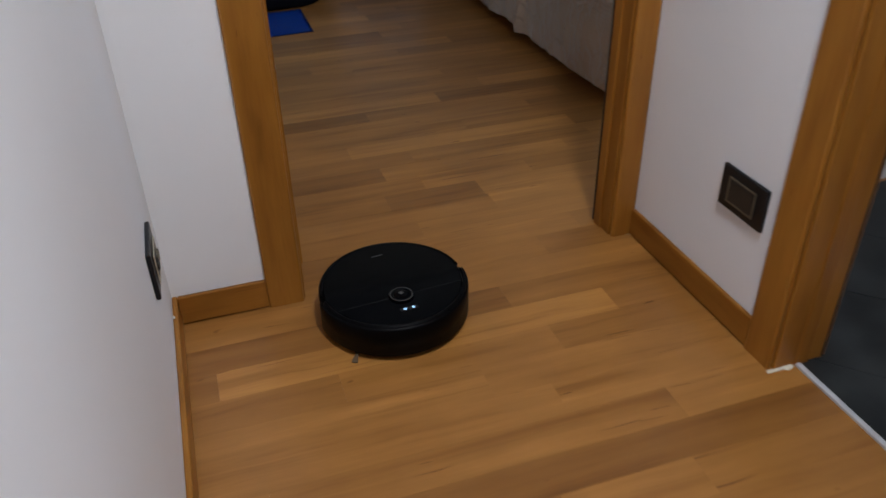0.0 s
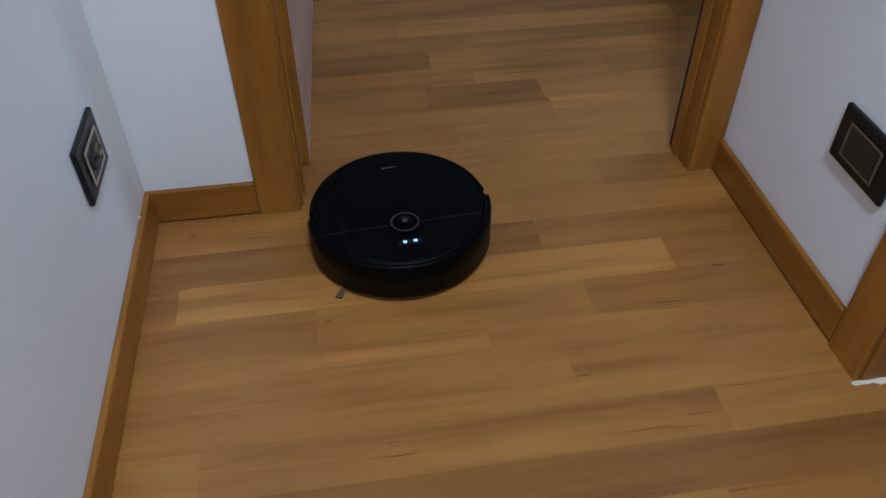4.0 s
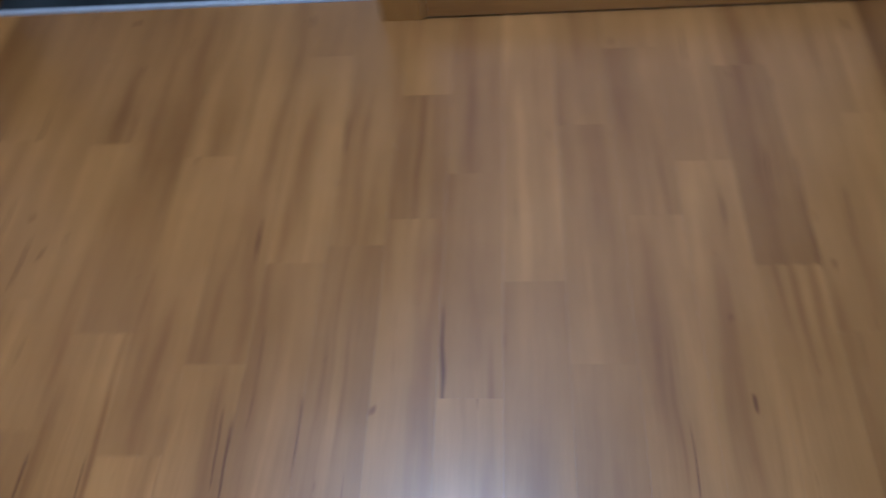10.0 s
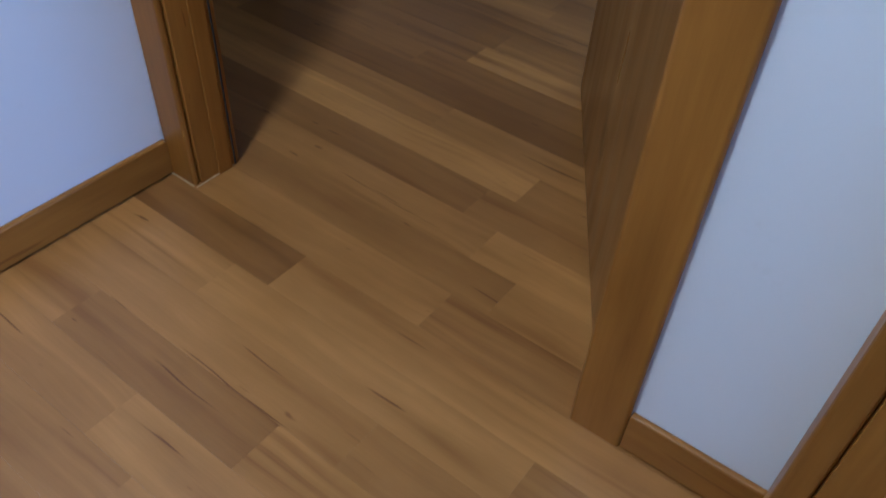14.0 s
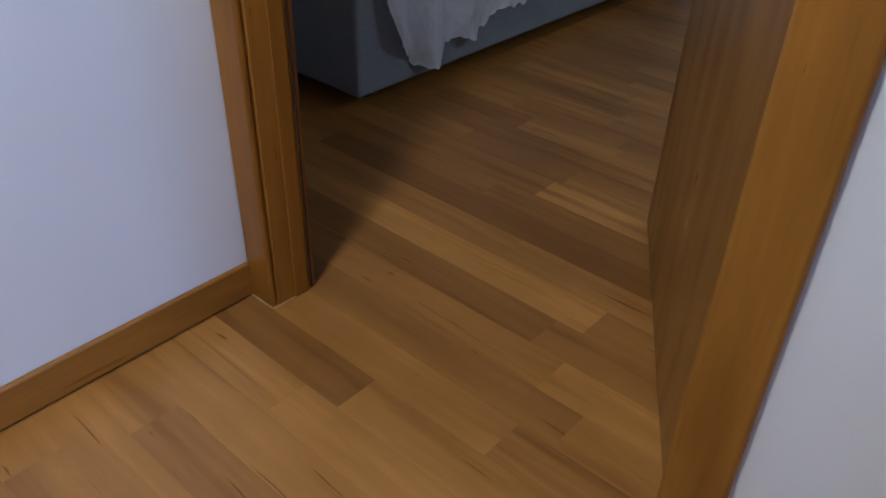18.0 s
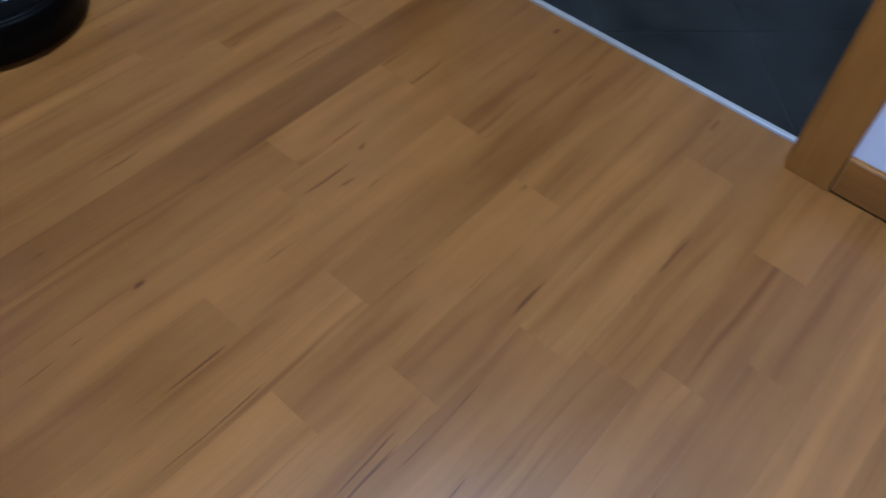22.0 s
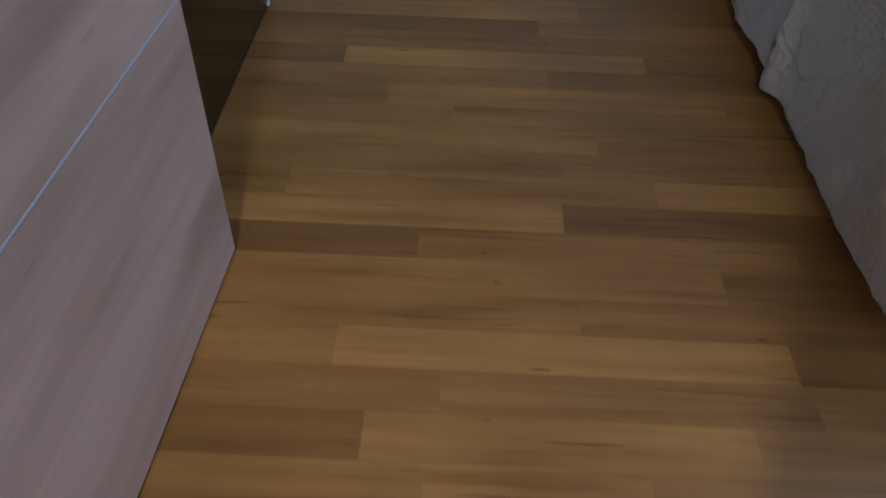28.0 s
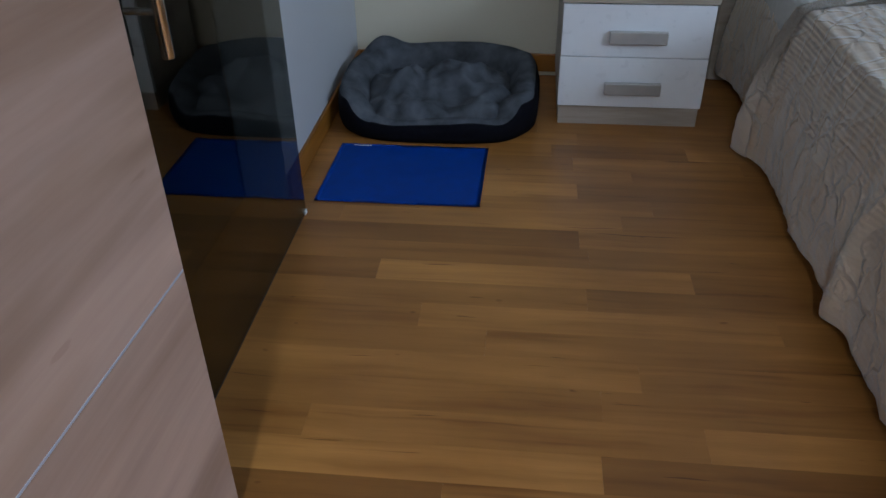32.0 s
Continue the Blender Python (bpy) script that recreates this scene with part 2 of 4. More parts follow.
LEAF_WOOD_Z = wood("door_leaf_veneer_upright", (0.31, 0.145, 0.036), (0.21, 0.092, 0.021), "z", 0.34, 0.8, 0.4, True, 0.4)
WHITE_WALL = wall_paint("white_wall_paint", (0.80, 0.80, 0.79))
GREY_WALL = wall_paint("pale_grey_wall_paint", (0.54, 0.55, 0.57))
CREAM_WALL = wall_paint("cream_wall_paint", (0.72, 0.66, 0.52))
CEILING = wall_paint("ceiling_paint", (0.82, 0.82, 0.80))
SEALANT = plain("tan_sealant", (0.46, 0.30, 0.14), 0.6, 0, 0.3, 60)
SHADOW_GAP = plain("dark_gap", (0.03, 0.02, 0.012), 0.9)
SLATE = plain("dark_slate_tile", (0.022, 0.025, 0.025), 0.45, 0, 0.5, 7, 0.10, 0.3)
GROUT = plain("light_grout", (0.040, 0.043, 0.043), 0.9)
ALU = plain("brushed_aluminium", (0.62, 0.63, 0.64), 0.35, 0.35, 0.06)
CHROME = plain("chrome", (0.93, 0.95, 0.98), 0.20, 1.0, 0.03)
BLACK_PLATE = plain("black_plate", (0.009, 0.009, 0.010), 0.35, gloss=0.3)
DIM_TRIM = plain("dim_bronze_trim", (0.15, 0.125, 0.085), 0.42, 0.4)
GOLD_TRIM = plain("pale_metal_trim", (0.50, 0.44, 0.33), 0.38, 0.5)
# Pale blue carries the window's reflection on the metal inlays.
INLAY_GLINT = plain("satin_inlay_blue_glint", (0.62, 0.68, 0.80), 0.35, 0.5, 0.03)
SOCKET_DARK = plain("dark_socket_plastic", (0.028, 0.024, 0.019), 0.4, gloss=0.3)
GASKET = plain("black_rubber", (0.012, 0.012, 0.012), 0.7)
ROBOT_TOP = plain("gloss_black_cover", (0.0010, 0.0012, 0.0018), 0.05, 0, 0.1, 40, gloss=0.12)
ROBOT_SIDE = plain("matt_black_plastic", (0.0016, 0.0016, 0.0020), 0.42, gloss=0.07)
ROBOT_RING = plain("grey_ring", (0.045, 0.045, 0.045), 0.3, 0.3)
ROBOT_MARK = plain("grey_print", (0.09, 0.09, 0.095), 0.5)
BRISTLE = plain("tan_bristle", (0.11, 0.065, 0.030), 0.8)
CARCASS = plain("white_melamine", (0.74, 0.76, 0.78), 0.38, 0, 0.03)
DRAWER_WHITE = plain("white_drawer_front", (0.80, 0.82, 0.84), 0.30, 0, 0.012)
GREY_OAK = wood("grey_oak_melamine", (0.45, 0.395, 0.33), (0.35, 0.30, 0.25), "x", 0.5, 1.0, 0.4, True, 0.3)
HANDLE_GREY = plain("satin_grey_handle", (0.46, 0.45, 0.43), 0.42, 0.4, 0.05)
PLUSH = plain("grey_plush", (0.085, 0.094, 0.108), 0.95, 0, 0.45, 16, 0.9, 0.1)
NAVY = plain("navy_fabric", (0.005, 0.005, 0.008), 0.85, 0, 0.2, 90, 0.3, 0.08)
BLUE_MAT = plain("blue_vinyl", (0.002, 0.085, 0.50), 0.5, 0, 0.08, 25, 0.08, 0.2)
BATH_MAT = plain("white_terry", (0.40, 0.43, 0.47), 0.95, 0, 0.12, 130, 0.9)
GREY_BASE = plain("grey_upholstery", (0.19, 0.215, 0.24), 0.75, 0, 0.12, 160, 0.25)
WHITE_SHEET = plain("white_cotton", (0.84, 0.86, 0.90), 0.85, 0, 0.05, 60, 0.15)
MATTRESS = plain("mattress_ticking", (0.62, 0.62, 0.60), 0.9, 0, 0.06, 50)


def satin(name, direction, pitch):
    """Silvery beige crushed satin with raised woven stripes and sharp bright creases."""
    m, nodes, links, bsdf = material(name)
    uv = nodes.new("ShaderNodeUVMap")
    wave = nodes.new("ShaderNodeTexWave")
    wave.bands_direction = direction
    wave.inputs["Scale"].default_value, wave.inputs["Distortion"].default_value = pitch, 0.5
    wave.inputs["Detail"].default_value = 1.0
    links.new(uv.outputs[0], wave.inputs["Vector"])
    split = nodes.new("ShaderNodeSeparateXYZ")
    links.new(uv.outputs[0], split.inputs[0])
    flat = ramp(nodes, links, split.outputs["X"], [(0.20, (0.10, 0.10, 0.10)), (0.46, (0.85, 0.85, 0.85))]).outputs[0]
    geo = nodes.new("ShaderNodeNewGeometry")
    sway = noise_node(nodes, links, 9, 3)
    bent = nodes.new("ShaderNodeVectorMath")
    bent.operation = "MULTIPLY_ADD"
    bent.inputs[1].default_value = (0.10, 0.10, 0.10)
    links.new(sway.outputs["Color"], bent.inputs[0])
    links.new(geo.outputs["Position"], bent.inputs[2])

    def facets(scale, stretch, feature="F1"):
        mp = nodes.new("ShaderNodeMapping")
        mp.inputs["Scale"].default_value = stretch
        links.new(bent.outputs[0], mp.inputs["Vector"])
        cells = nodes.new("ShaderNodeTexVoronoi")
        cells.feature = feature
        cells.inputs["Scale"].default_value = scale
        links.new(mp.outputs[0], cells.inputs["Vector"])
        return cells.outputs["Distance"]

    broad = noise_node(nodes, links, 6, 3)
    large, edge = facets(8, (1, 1.0, 0.5)), facets(15, (1, 0.8, 0.5), "DISTANCE_TO_EDGE")
    crease = ramp(nodes, links, edge, [(0.0, (1, 1, 1)), (0.10, (0, 0, 0))]).outputs[0]
    seen = ramp(nodes, links, broad.outputs[0], [(0.36, (0, 0, 0)), (0.52, (1, 1, 1))]).outputs[0]
    crease = mixer(nodes, links, (0, 0, 0), crease, seen)
    c1 = ramp(nodes, links, sway.outputs[0], [(0.3, (0.95, 0.77, 0.59)), (0.7, (0.98, 0.84, 0.68))])
    c2 = ramp(nodes, links, wave.outputs[0], [(0.25, (0.74, 0.72, 0.70)), (0.60, (1, 1, 1))])
    c3 = ramp(nodes, links, broad.outputs[0], [(0.3, (0.93, 0.92, 0.90)), (0.7, (1, 1, 1))])
    col = mixer(nodes, links, c1.outputs[0], c2.outputs[0], flat, "MULTIPLY")
    links.new(mixer(nodes, links, col, c3.outputs[0], 1.0, "MULTIPLY"), bsdf.inputs["Base Color"])
    bsdf.inputs["Roughness"].default_value = 0.30
    bsdf.inputs["Specular IOR Level"].default_value = 1.0
    bsdf.inputs["Sheen Weight"].default_value = 1.0
    height = mixer(nodes, links, large, crease, 0.22)
    lines = mixer(nodes, links, (0.5, 0.5, 0.5), wave.outputs[0], flat)
    height = mixer(nodes, links, height, lines, 0.14)
    bump(nodes, links, bsdf, height, 0.9, 0.028)
    return m


SATIN = satin("silver_beige_satin", "X", 21.0)
SATIN_SHAM = satin("silver_beige_satin_sham", "Y", 9.5)


def lamp_blue(name):
    m, nodes, links, bsdf = material(name)
    bsdf.inputs["Base Color"].default_value = (0.4, 0.6, 0.9, 1)
    bsdf.inputs["Emission Color"].default_value = (0.30, 0.58, 1.0, 1)
    bsdf.inputs["Emission Strength"].default_value = 1.6
    return m


def tinted_glass(name, tint):
    """Smoked pane: clear tint behind a polished surface."""
    m, nodes, links, bsdf = material(name)
    see = nodes.new("ShaderNodeBsdfTransparent")
    see.inputs[0].default_value = (*tint, 1)
    shine = nodes.new("ShaderNodeBsdfGlossy")
    shine.inputs["Roughness"].default_value = 0.02
    shine.inputs["Color"].default_value = (0.95, 0.90, 0.80, 1)
    facing = nodes.new("ShaderNodeLayerWeight")
    facing.inputs["Blend"].default_value = 0.5
    power = nodes.new("ShaderNodeMath")
    power.operation = "POWER"
    power.inputs[1].default_value = 5.0
    links.new(facing.outputs["Facing"], power.inputs[0])
    fres = nodes.new("ShaderNodeMath")
    fres.operation = "MULTIPLY_ADD"
    fres.inputs[1].default_value, fres.inputs[2].default_value = 0.92, 0.08
    links.new(power.outputs[0], fres.inputs[0])
    mix = nodes.new("ShaderNodeMixShader")
    links.new(fres.outputs[0], mix.inputs[0])
    links.new(see.outputs[0], mix.inputs[1])
    links.new(shine.outputs[0], mix.inputs[2])
    links.new(mix.outputs[0], nodes["Material Output"].inputs[0])
    return m


TINTED = tinted_glass("smoked_glass", (0.42, 0.44, 0.43))
BLACK_INSIDE = plain("black_lining", (0.004, 0.004, 0.004), 0.8, 0, 0.1, 30, gloss=0.1)
LED = lamp_blue("button_light")
OPAL, _n, _l, _b = material("opal_diffuser")
_b.inputs["Base Color"].default_value = (0.85, 0.85, 0.85, 1)
_b.inputs["Emission Color"].default_value = (0.95, 0.97, 1, 1)
_b.inputs["Emission Strength"].default_value = 2.0


# ---------------------------------------------------------------- mesh helpers
def part(name, bm, mat, parent=None, label="", smooth=False):
    me = bpy.data.meshes.new(name)
    bm.to_mesh(me)
    bm.free()
    me.materials.append(mat)
    if smooth:
        for p in me.polygons:
            p.use_smooth = True
    ob = new(name, me)
    ob.parent = parent
    if label:
        tagged(ob, label)
    return ob


def thing(name, label, category, group="", kind="", place=None):
    ob = new(name)
    if place is not None:
        ob.matrix_world = place
    return tagged(ob, label, category, group, kind)


def add_box(bm, x0, x1, y0, y1, z0, z1):
    vs = [bm.verts.new((x, y, z)) for z in (z0, z1) for x, y in ((x0, y0), (x1, y0), (x1, y1), (x0, y1))]
    for f in ((3, 2, 1, 0), (4, 5, 6, 7), (0, 1, 5, 4), (1, 2, 6, 5), (2, 3, 7, 6), (3, 0, 4, 7)):
        bm.faces.new([vs[i] for i in f])
    return vs


def box(x0, x1, y0, y1, z0, z1, bevel=0.0, segments=2):
    bm = bmesh.new()
    add_box(bm, x0, x1, y0, y1, z0, z1)
    if bevel:
        bmesh.ops.bevel(bm, geom=bm.edges[:], offset=bevel, segments=segments, affect="EDGES", profile=0.5)
    return bm


def lathe(profile, segments=64, cap=True):
    """A solid of revolution round z from (radius, height) pairs, bottom to top."""
    bm = bmesh.new()
    rings = []
    for r, z in profile:
        rings.append([bm.verts.new((r * math.cos(2 * math.pi * i / segments), r * math.sin(2 * math.pi * i / segments), z)) for i in range(segments)])
    for a, b in zip(rings, rings[1:]):
        for i in range(segments):
            j = (i + 1) % segments
            bm.faces.new((a[i], a[j], b[j], b[i]))
    if cap:
        bm.faces.new(list(reversed(rings[0])))
        bm.faces.new(rings[-1])
    return bm


def moved(bm, m):
    bmesh.ops.transform(bm, matrix=m, verts=bm.verts[:])
    return bm


def sheet(nx, ny, f, thick=0.0):
    """A surface over the unit square, f(u, v) giving each place, with a UV layer."""
    bm = bmesh.new()
    uv = bm.loops.layers.uv.new("UVMap")
    grid = [[bm.verts.new(f(i / nx, j / ny)) for i in range(nx + 1)] for j in range(ny + 1)]
    for j in range(ny):
        for i in range(nx):
            face = bm.faces.new((grid[j][i], grid[j][i + 1], grid[j + 1][i + 1], grid[j + 1][i]))
            for loop, (a, b) in zip(face.loops, ((i, j), (i + 1, j), (i + 1, j + 1), (i, j + 1))):
                loop[uv].uv = (a / nx, b / ny)
    if thick:
        bmesh.ops.solidify(bm, geom=bm.faces[:], thickness=thick)
    return bm


# ---------------------------------------------------------------- the plan
HALL_R = 1.186            # face of the hall's long wall
HALL_L = -0.012           # face of the hall's other long wall
BED_Y = 0.012             # hall face of the bedroom wall
END_Y = -2.373            # hall face of the end wall
THICK = 0.125             # walls
ROOM_H = 2.50
DOOR_H = 2.04
THIN = 0.085              # the end wall
BED_T = 0.088             # the bedroom wall
CASE_W, CASE_T = 0.085, 0.014
BB_H, BB_T = 0.078, 0.012
BED_L, BED_R, BED_BACK = 0.125, 3.35, 3.17


def wall(name, label, pieces, mat):
    """One wall of several butted blocks, welded where they meet."""
    bm = bmesh.new()
    for p in pieces:
        add_box(bm, *p)
    return tagged(part(name, bm, mat), label, "wall", kind="structure")


GAP = 0.032               # thickness of a door lining
wall("wall_bedroom_front", "white painted wall with the bedroom doorway", [
    (-0.60, 0.290 - GAP, BED_Y, BED_Y + BED_T, -0.02, ROOM_H),
    (1.118 + GAP, 3.47, BED_Y, BED_Y + BED_T, -0.02, ROOM_H),
    (0.290 - GAP, 1.118 + GAP, BED_Y, BED_Y + BED_T, DOOR_H + GAP, ROOM_H)], WHITE_WALL)
wall("wall_hall_long", "white painted hall wall with the bathroom doorway", [
    (HALL_R, HALL_R + THICK, -0.588 + GAP, BED_Y - 0.002, -0.02, ROOM_H),
    (HALL_R, HALL_R + THICK, END_Y + 0.002, -1.404 - GAP, -0.02, ROOM_H),
    (HALL_R, HALL_R + THICK, -1.404 - GAP, -0.588 + GAP, DOOR_H + GAP, ROOM_H)], WHITE_WALL)
wall("wall_end", "white painted end wall with the guest room doorway", [
    (-0.60, 0.295 - GAP, END_Y - THIN, END_Y, -0.02, ROOM_H),
    (1.109 + GAP, 3.47, END_Y - THIN, END_Y, -0.02, ROOM_H),
    (0.295 - GAP, 1.109 + GAP, END_Y - THIN, END_Y, DOOR_H + GAP, ROOM_H)], WHITE_WALL)
wall("wall_hall_entry", "white painted hall wall with the study doorway", [
    (HALL_L - THICK, HALL_L, -1.455 + GAP, BED_Y - 0.002, -0.02, ROOM_H),
    (HALL_L - THICK, HALL_L, END_Y + 0.002, -2.285 - GAP, -0.02, ROOM_H),
    (HALL_L - THICK, HALL_L, -2.285 - GAP, -1.455 + GAP, DOOR_H + GAP, ROOM_H)], WHITE_WALL)
wall("wall_bedroom_back", "cream painted back wall of the bedroom", [(-0.60, 3.47, BED_BACK, BED_BACK + THICK, -0.02, ROOM_H)], CREAM_WALL)
wall("wall_bedroom_side", "pale grey painted bedroom wall beside the wardrobe", [(-0.008, BED_L, 2.078, BED_BACK - 0.002, -0.02, ROOM_H)], GREY_WALL)
wall("wall_bedroom_recess", "plain wall behind the wardrobe", [(-0.60, -0.48, BED_Y + BED_T + 0.002, BED_BACK - 0.002, -0.02, ROOM_H)], WHITE_WALL)
wall("wall_bedroom_window", "plain bedroom wall beyond the bed", [(BED_R, 3.47, BED_Y + BED_T + 0.002, BED_BACK - 0.002, -0.02, ROOM_H)], WHITE_WALL)
wall("wall_bath_far", "plain far wall of the bathroom", [(3.35, 3.47, END_Y + 0.002, BED_Y - 0.002, -0.02, ROOM_H)], WHITE_WALL)
wall("wall_bath_side", "plain side wall of the bathroom", [(HALL_R + THICK + 0.002, 3.348, -1.80, -1.70, -0.02, ROOM_H)], WHITE_WALL)
wall("wall_guest_far", "plain far wall of the guest room", [(-0.60, 3.47, -5.20, -5.08, -0.02, ROOM_H)], WHITE_WALL)
wall("wall_guest_side", "plain side wall of the guest room", [(-0.60, -0.48, -5.078, END_Y - THIN - 0.002, -0.02, ROOM_H)], WHITE_WALL)
wall("wall_guest_window", "plain wall beyond the guest bed", [(3.35, 3.47, -5.078, END_Y - THIN - 0.002, -0.02, ROOM_H)], WHITE_WALL)
wall("wall_study_far", "plain far wall of the study", [(-3.62, -3.50, -3.40, -0.30, -0.02, ROOM_H)], WHITE_WALL)
wall("wall_study_north", "plain study wall", [(-3.498, HALL_L - THICK - 0.002, -0.42, -0.30, -0.02, ROOM_H)], WHITE_WALL)
wall("wall_study_south", "plain study wall", [(-3.498, -0.602, -3.40, -3.28, -0.02, ROOM_H)], WHITE_WALL)
tagged(part("ceiling", box(-3.62, 3.47, -5.20, 3.30, ROOM_H + 0.002, ROOM_H + 0.12), CEILING), "white painted ceiling", "ceiling", kind="structure")
tagged(part("ground", box(-3.62, 3.47, -5.20, 3.30, -0.16, -0.021), SHADOW_GAP), "concrete slab under the flooring", "ground", kind="structure")


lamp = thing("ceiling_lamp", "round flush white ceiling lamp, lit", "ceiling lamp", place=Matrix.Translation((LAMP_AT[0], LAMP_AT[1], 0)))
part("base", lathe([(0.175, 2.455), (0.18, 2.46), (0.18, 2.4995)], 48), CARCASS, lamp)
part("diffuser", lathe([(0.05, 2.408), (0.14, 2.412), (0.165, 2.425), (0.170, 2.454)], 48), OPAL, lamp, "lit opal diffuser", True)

# ---------------------------------------------------------------- baseboards
def baseboard(name, x0, x1, y0, y1, mat):
    bm = box(x0, x1, y0, y1, 0.0055, BB_H)
    top = [e for e in bm.edges if all(v.co.z > BB_H - 1e-4 for v in e.verts)]
    bmesh.ops.bevel(bm, geom=top, offset=0.004, segments=2, affect="EDGES", profile=0.5)
    return tagged(part(name, bm, mat), "orange-brown varnished wooden baseboard along the wall", "baseboard", kind="structure")


baseboard("baseboard_bedroom_wall", HALL_L + BB_T + 0.0005, 0.201, BED_Y - BB_T, BED_Y, CASING_X)
baseboard("baseboard_entry_wall", HALL_L, HALL_L + BB_T, -1.370, BED_Y, CASING_Y)
baseboard("baseboard_corner", HALL_R - BB_T, HALL_R, -0.5028, BED_Y - CASE_T, CASING_Y)
baseboard("baseboard_long_wall", HALL_R - BB_T, HALL_R, END_Y + CASE_T, -1.490, CASING_Y)
baseboard("baseboard_end_wall", HALL_L + 0.0005, 0.209, END_Y, END_Y + BB_T, CASING_X)
baseboard("baseboard_bedroom_side", BED_L, BED_L + BB_T, 2.082, BED_BACK, CASING_Y)
baseboard("baseboard_bedroom_back", BED_L + BB_T + 0.0005, 3.34, BED_BACK - BB_T, BED_BACK, CASING_X)
baseboard("baseboard_bedroom_front", 1.21, 3.34, BED_Y + BED_T, BED_Y + BED_T + BB_T, CASING_X)
baseboard("baseboard_guest_front", 1.20, 3.34, END_Y - THIN - BB_T, END_Y - THIN, CASING_X)


# ---------------------------------------------------------------- doorways
def doorway(name, label, width, place, left_case, right_case, mats, stop_from=0.06, proud=CASE_T, deep=THICK):
    """Lining, casings and stops of one doorway. Locally the opening runs along x from 0 to width, the hall is at y < 0 and the wall goes to y = deep."""
    up, across = mats
    d = thing(name, label, "door frame", kind="structure", place=place)
    h = DOOR_H

    def casing(tag, x0, x1, y0, y1):
        bm = box(x0, x1, y0, y1, 0.0005, h + CASE_W)
        side = [e for e in bm.edges if abs(e.verts[0].co.z - e.verts[1].co.z) > 1]
        bmesh.ops.bevel(bm, geom=side, offset=0.0065, segments=4, affect="EDGES", profile=0.5)
        return part(tag, bm, up, d)

    for y0, y1 in ((-proud, -0.0002), (deep + 0.0002, deep + CASE_T)):
        casing("casing", -left_case, -0.004, y0, y1)
        casing("casing", width + 0.004, width + right_case, y0, y1)
        part("head_casing", box(-0.0035, width + 0.0035, y0, y1, h + 0.004, h + CASE_W, 0.003), across, d)
    for x0, x1 in ((-GAP + 0.001, 0.0), (width, width + GAP - 0.001)):
        part("jamb", box(x0, x1, 0.0005, deep - 0.0005, 0.0005, h, 0.0015), up, d)
    part("head_jamb", box(-GAP + 0.001, width + GAP - 0.001, 0.0005, deep - 0.0005, h + 0.0005, h + GAP - 0.001), across, d)
    for x0, x1 in ((0.0003, 0.005), (width - 0.005, width - 0.0003)):
        part("stop", box(x0, x1, stop_from - 0.020, stop_from + 0.012, 0.0008, h - 0.001, 0.0015), up, d)
        xa = x0 if x0 < 0.1 else x1 - 0.003
        # Dark strip drawn for the shaded groove at the lining's deep end.
        part("groove_strip", box(xa, xa + 0.003, deep - 0.0045, deep - 0.002, 0.004, h - 0.002), SHADOW_GAP, d, "thin dark strip standing for groove and seal")
    return d


def door_leaf(parent, width, hinge, angle, sign, mat, inlays, fine=0.0016):
    """A flush leaf hung from a hinge point in its frame, with shallow aluminium inlays and lever handles."""
    leaf = part("leaf", box(0, width, -0.0175, 0.0175, 0.008, DOOR_H - 0.005, 0.002), mat, parent, "open flush wooden door leaf")
    leaf.matrix_local = Matrix.Translation(hinge) @ pose(0, 0, 0, 0, 0, angle)
    for z in inlays:
        for y0, y1 in ((-0.0185, -0.0172), (0.0172, 0.0185)):
            part("inlay", box(0.004, width - 0.004, y0, y1, z - fine, z + fine), INLAY_GLINT, leaf, "thin horizontal aluminium inlay")
    for s in (-1, 1):
        bm = moved(lathe([(0.025, 0), (0.025, 0.006), (0.022, 0.008)], 24), Matrix.Translation((width - 0.06, s * 0.018, 1.02)) @ pose(0, 0, 0, -90 * s))
        add_box(bm, width - 0.18, width - 0.05, min(s * 0.045, s * 0.057), max(s * 0.045, s * 0.057), 1.012, 1.030)
        add_box(bm, width - 0.067, width - 0.053, min(s * 0.02, s * 0.05), max(s * 0.02, s * 0.05), 1.014, 1.028)
        part("handle", bm, CHROME, leaf, "brushed steel lever handle")
    part("edge_band", box(-0.0042, -0.0004, -0.0172, 0.0040 if sign > 0 else 0.0172, 0.009, DOOR_H - 0.006), CASING_Z, leaf, "orange-brown hinge edge")
    part("rebate", box(-0.037, -0.0005, 0.0045, 0.0172, 0.008, DOOR_H - 0.005, 0.001) if sign > 0 else box(-0.010, -0.0046, -0.0172, -0.0045, 0.008, DOOR_H - 0.005, 0.001), mat, leaf)
    for z in (0.22, 1.02, 1.82):
        part("hinge", moved(lathe([(0.007, -0.045), (0.007, 0.045)], 16), Matrix.Translation((0.002, sign * 0.021, z))), CHROME, leaf)
    return leaf


door_1 = doorway("door_1", "orange-brown wooden frame and open door of the bedroom", 0.828, pose(0.290, BED_Y, 0), 0.089, 0.0675, (CASING_Z, CASING_X), 0.062, CASE_T, BED_T)
door_leaf(door_1, 0.815, (0.001, 0.143, 0), 87.8, 1, LEAF_WOOD_SHEEN, (0.53, 1.03, 1.53))
door_2 = doorway("door_2", "orange-brown wooden frame of the bathroom doorway", 0.816, pose(HALL_R, -0.588, 0, 0, 0, -90), CASE_W, CASE_W, (CASING_Z, CASING_Y), 0.072)
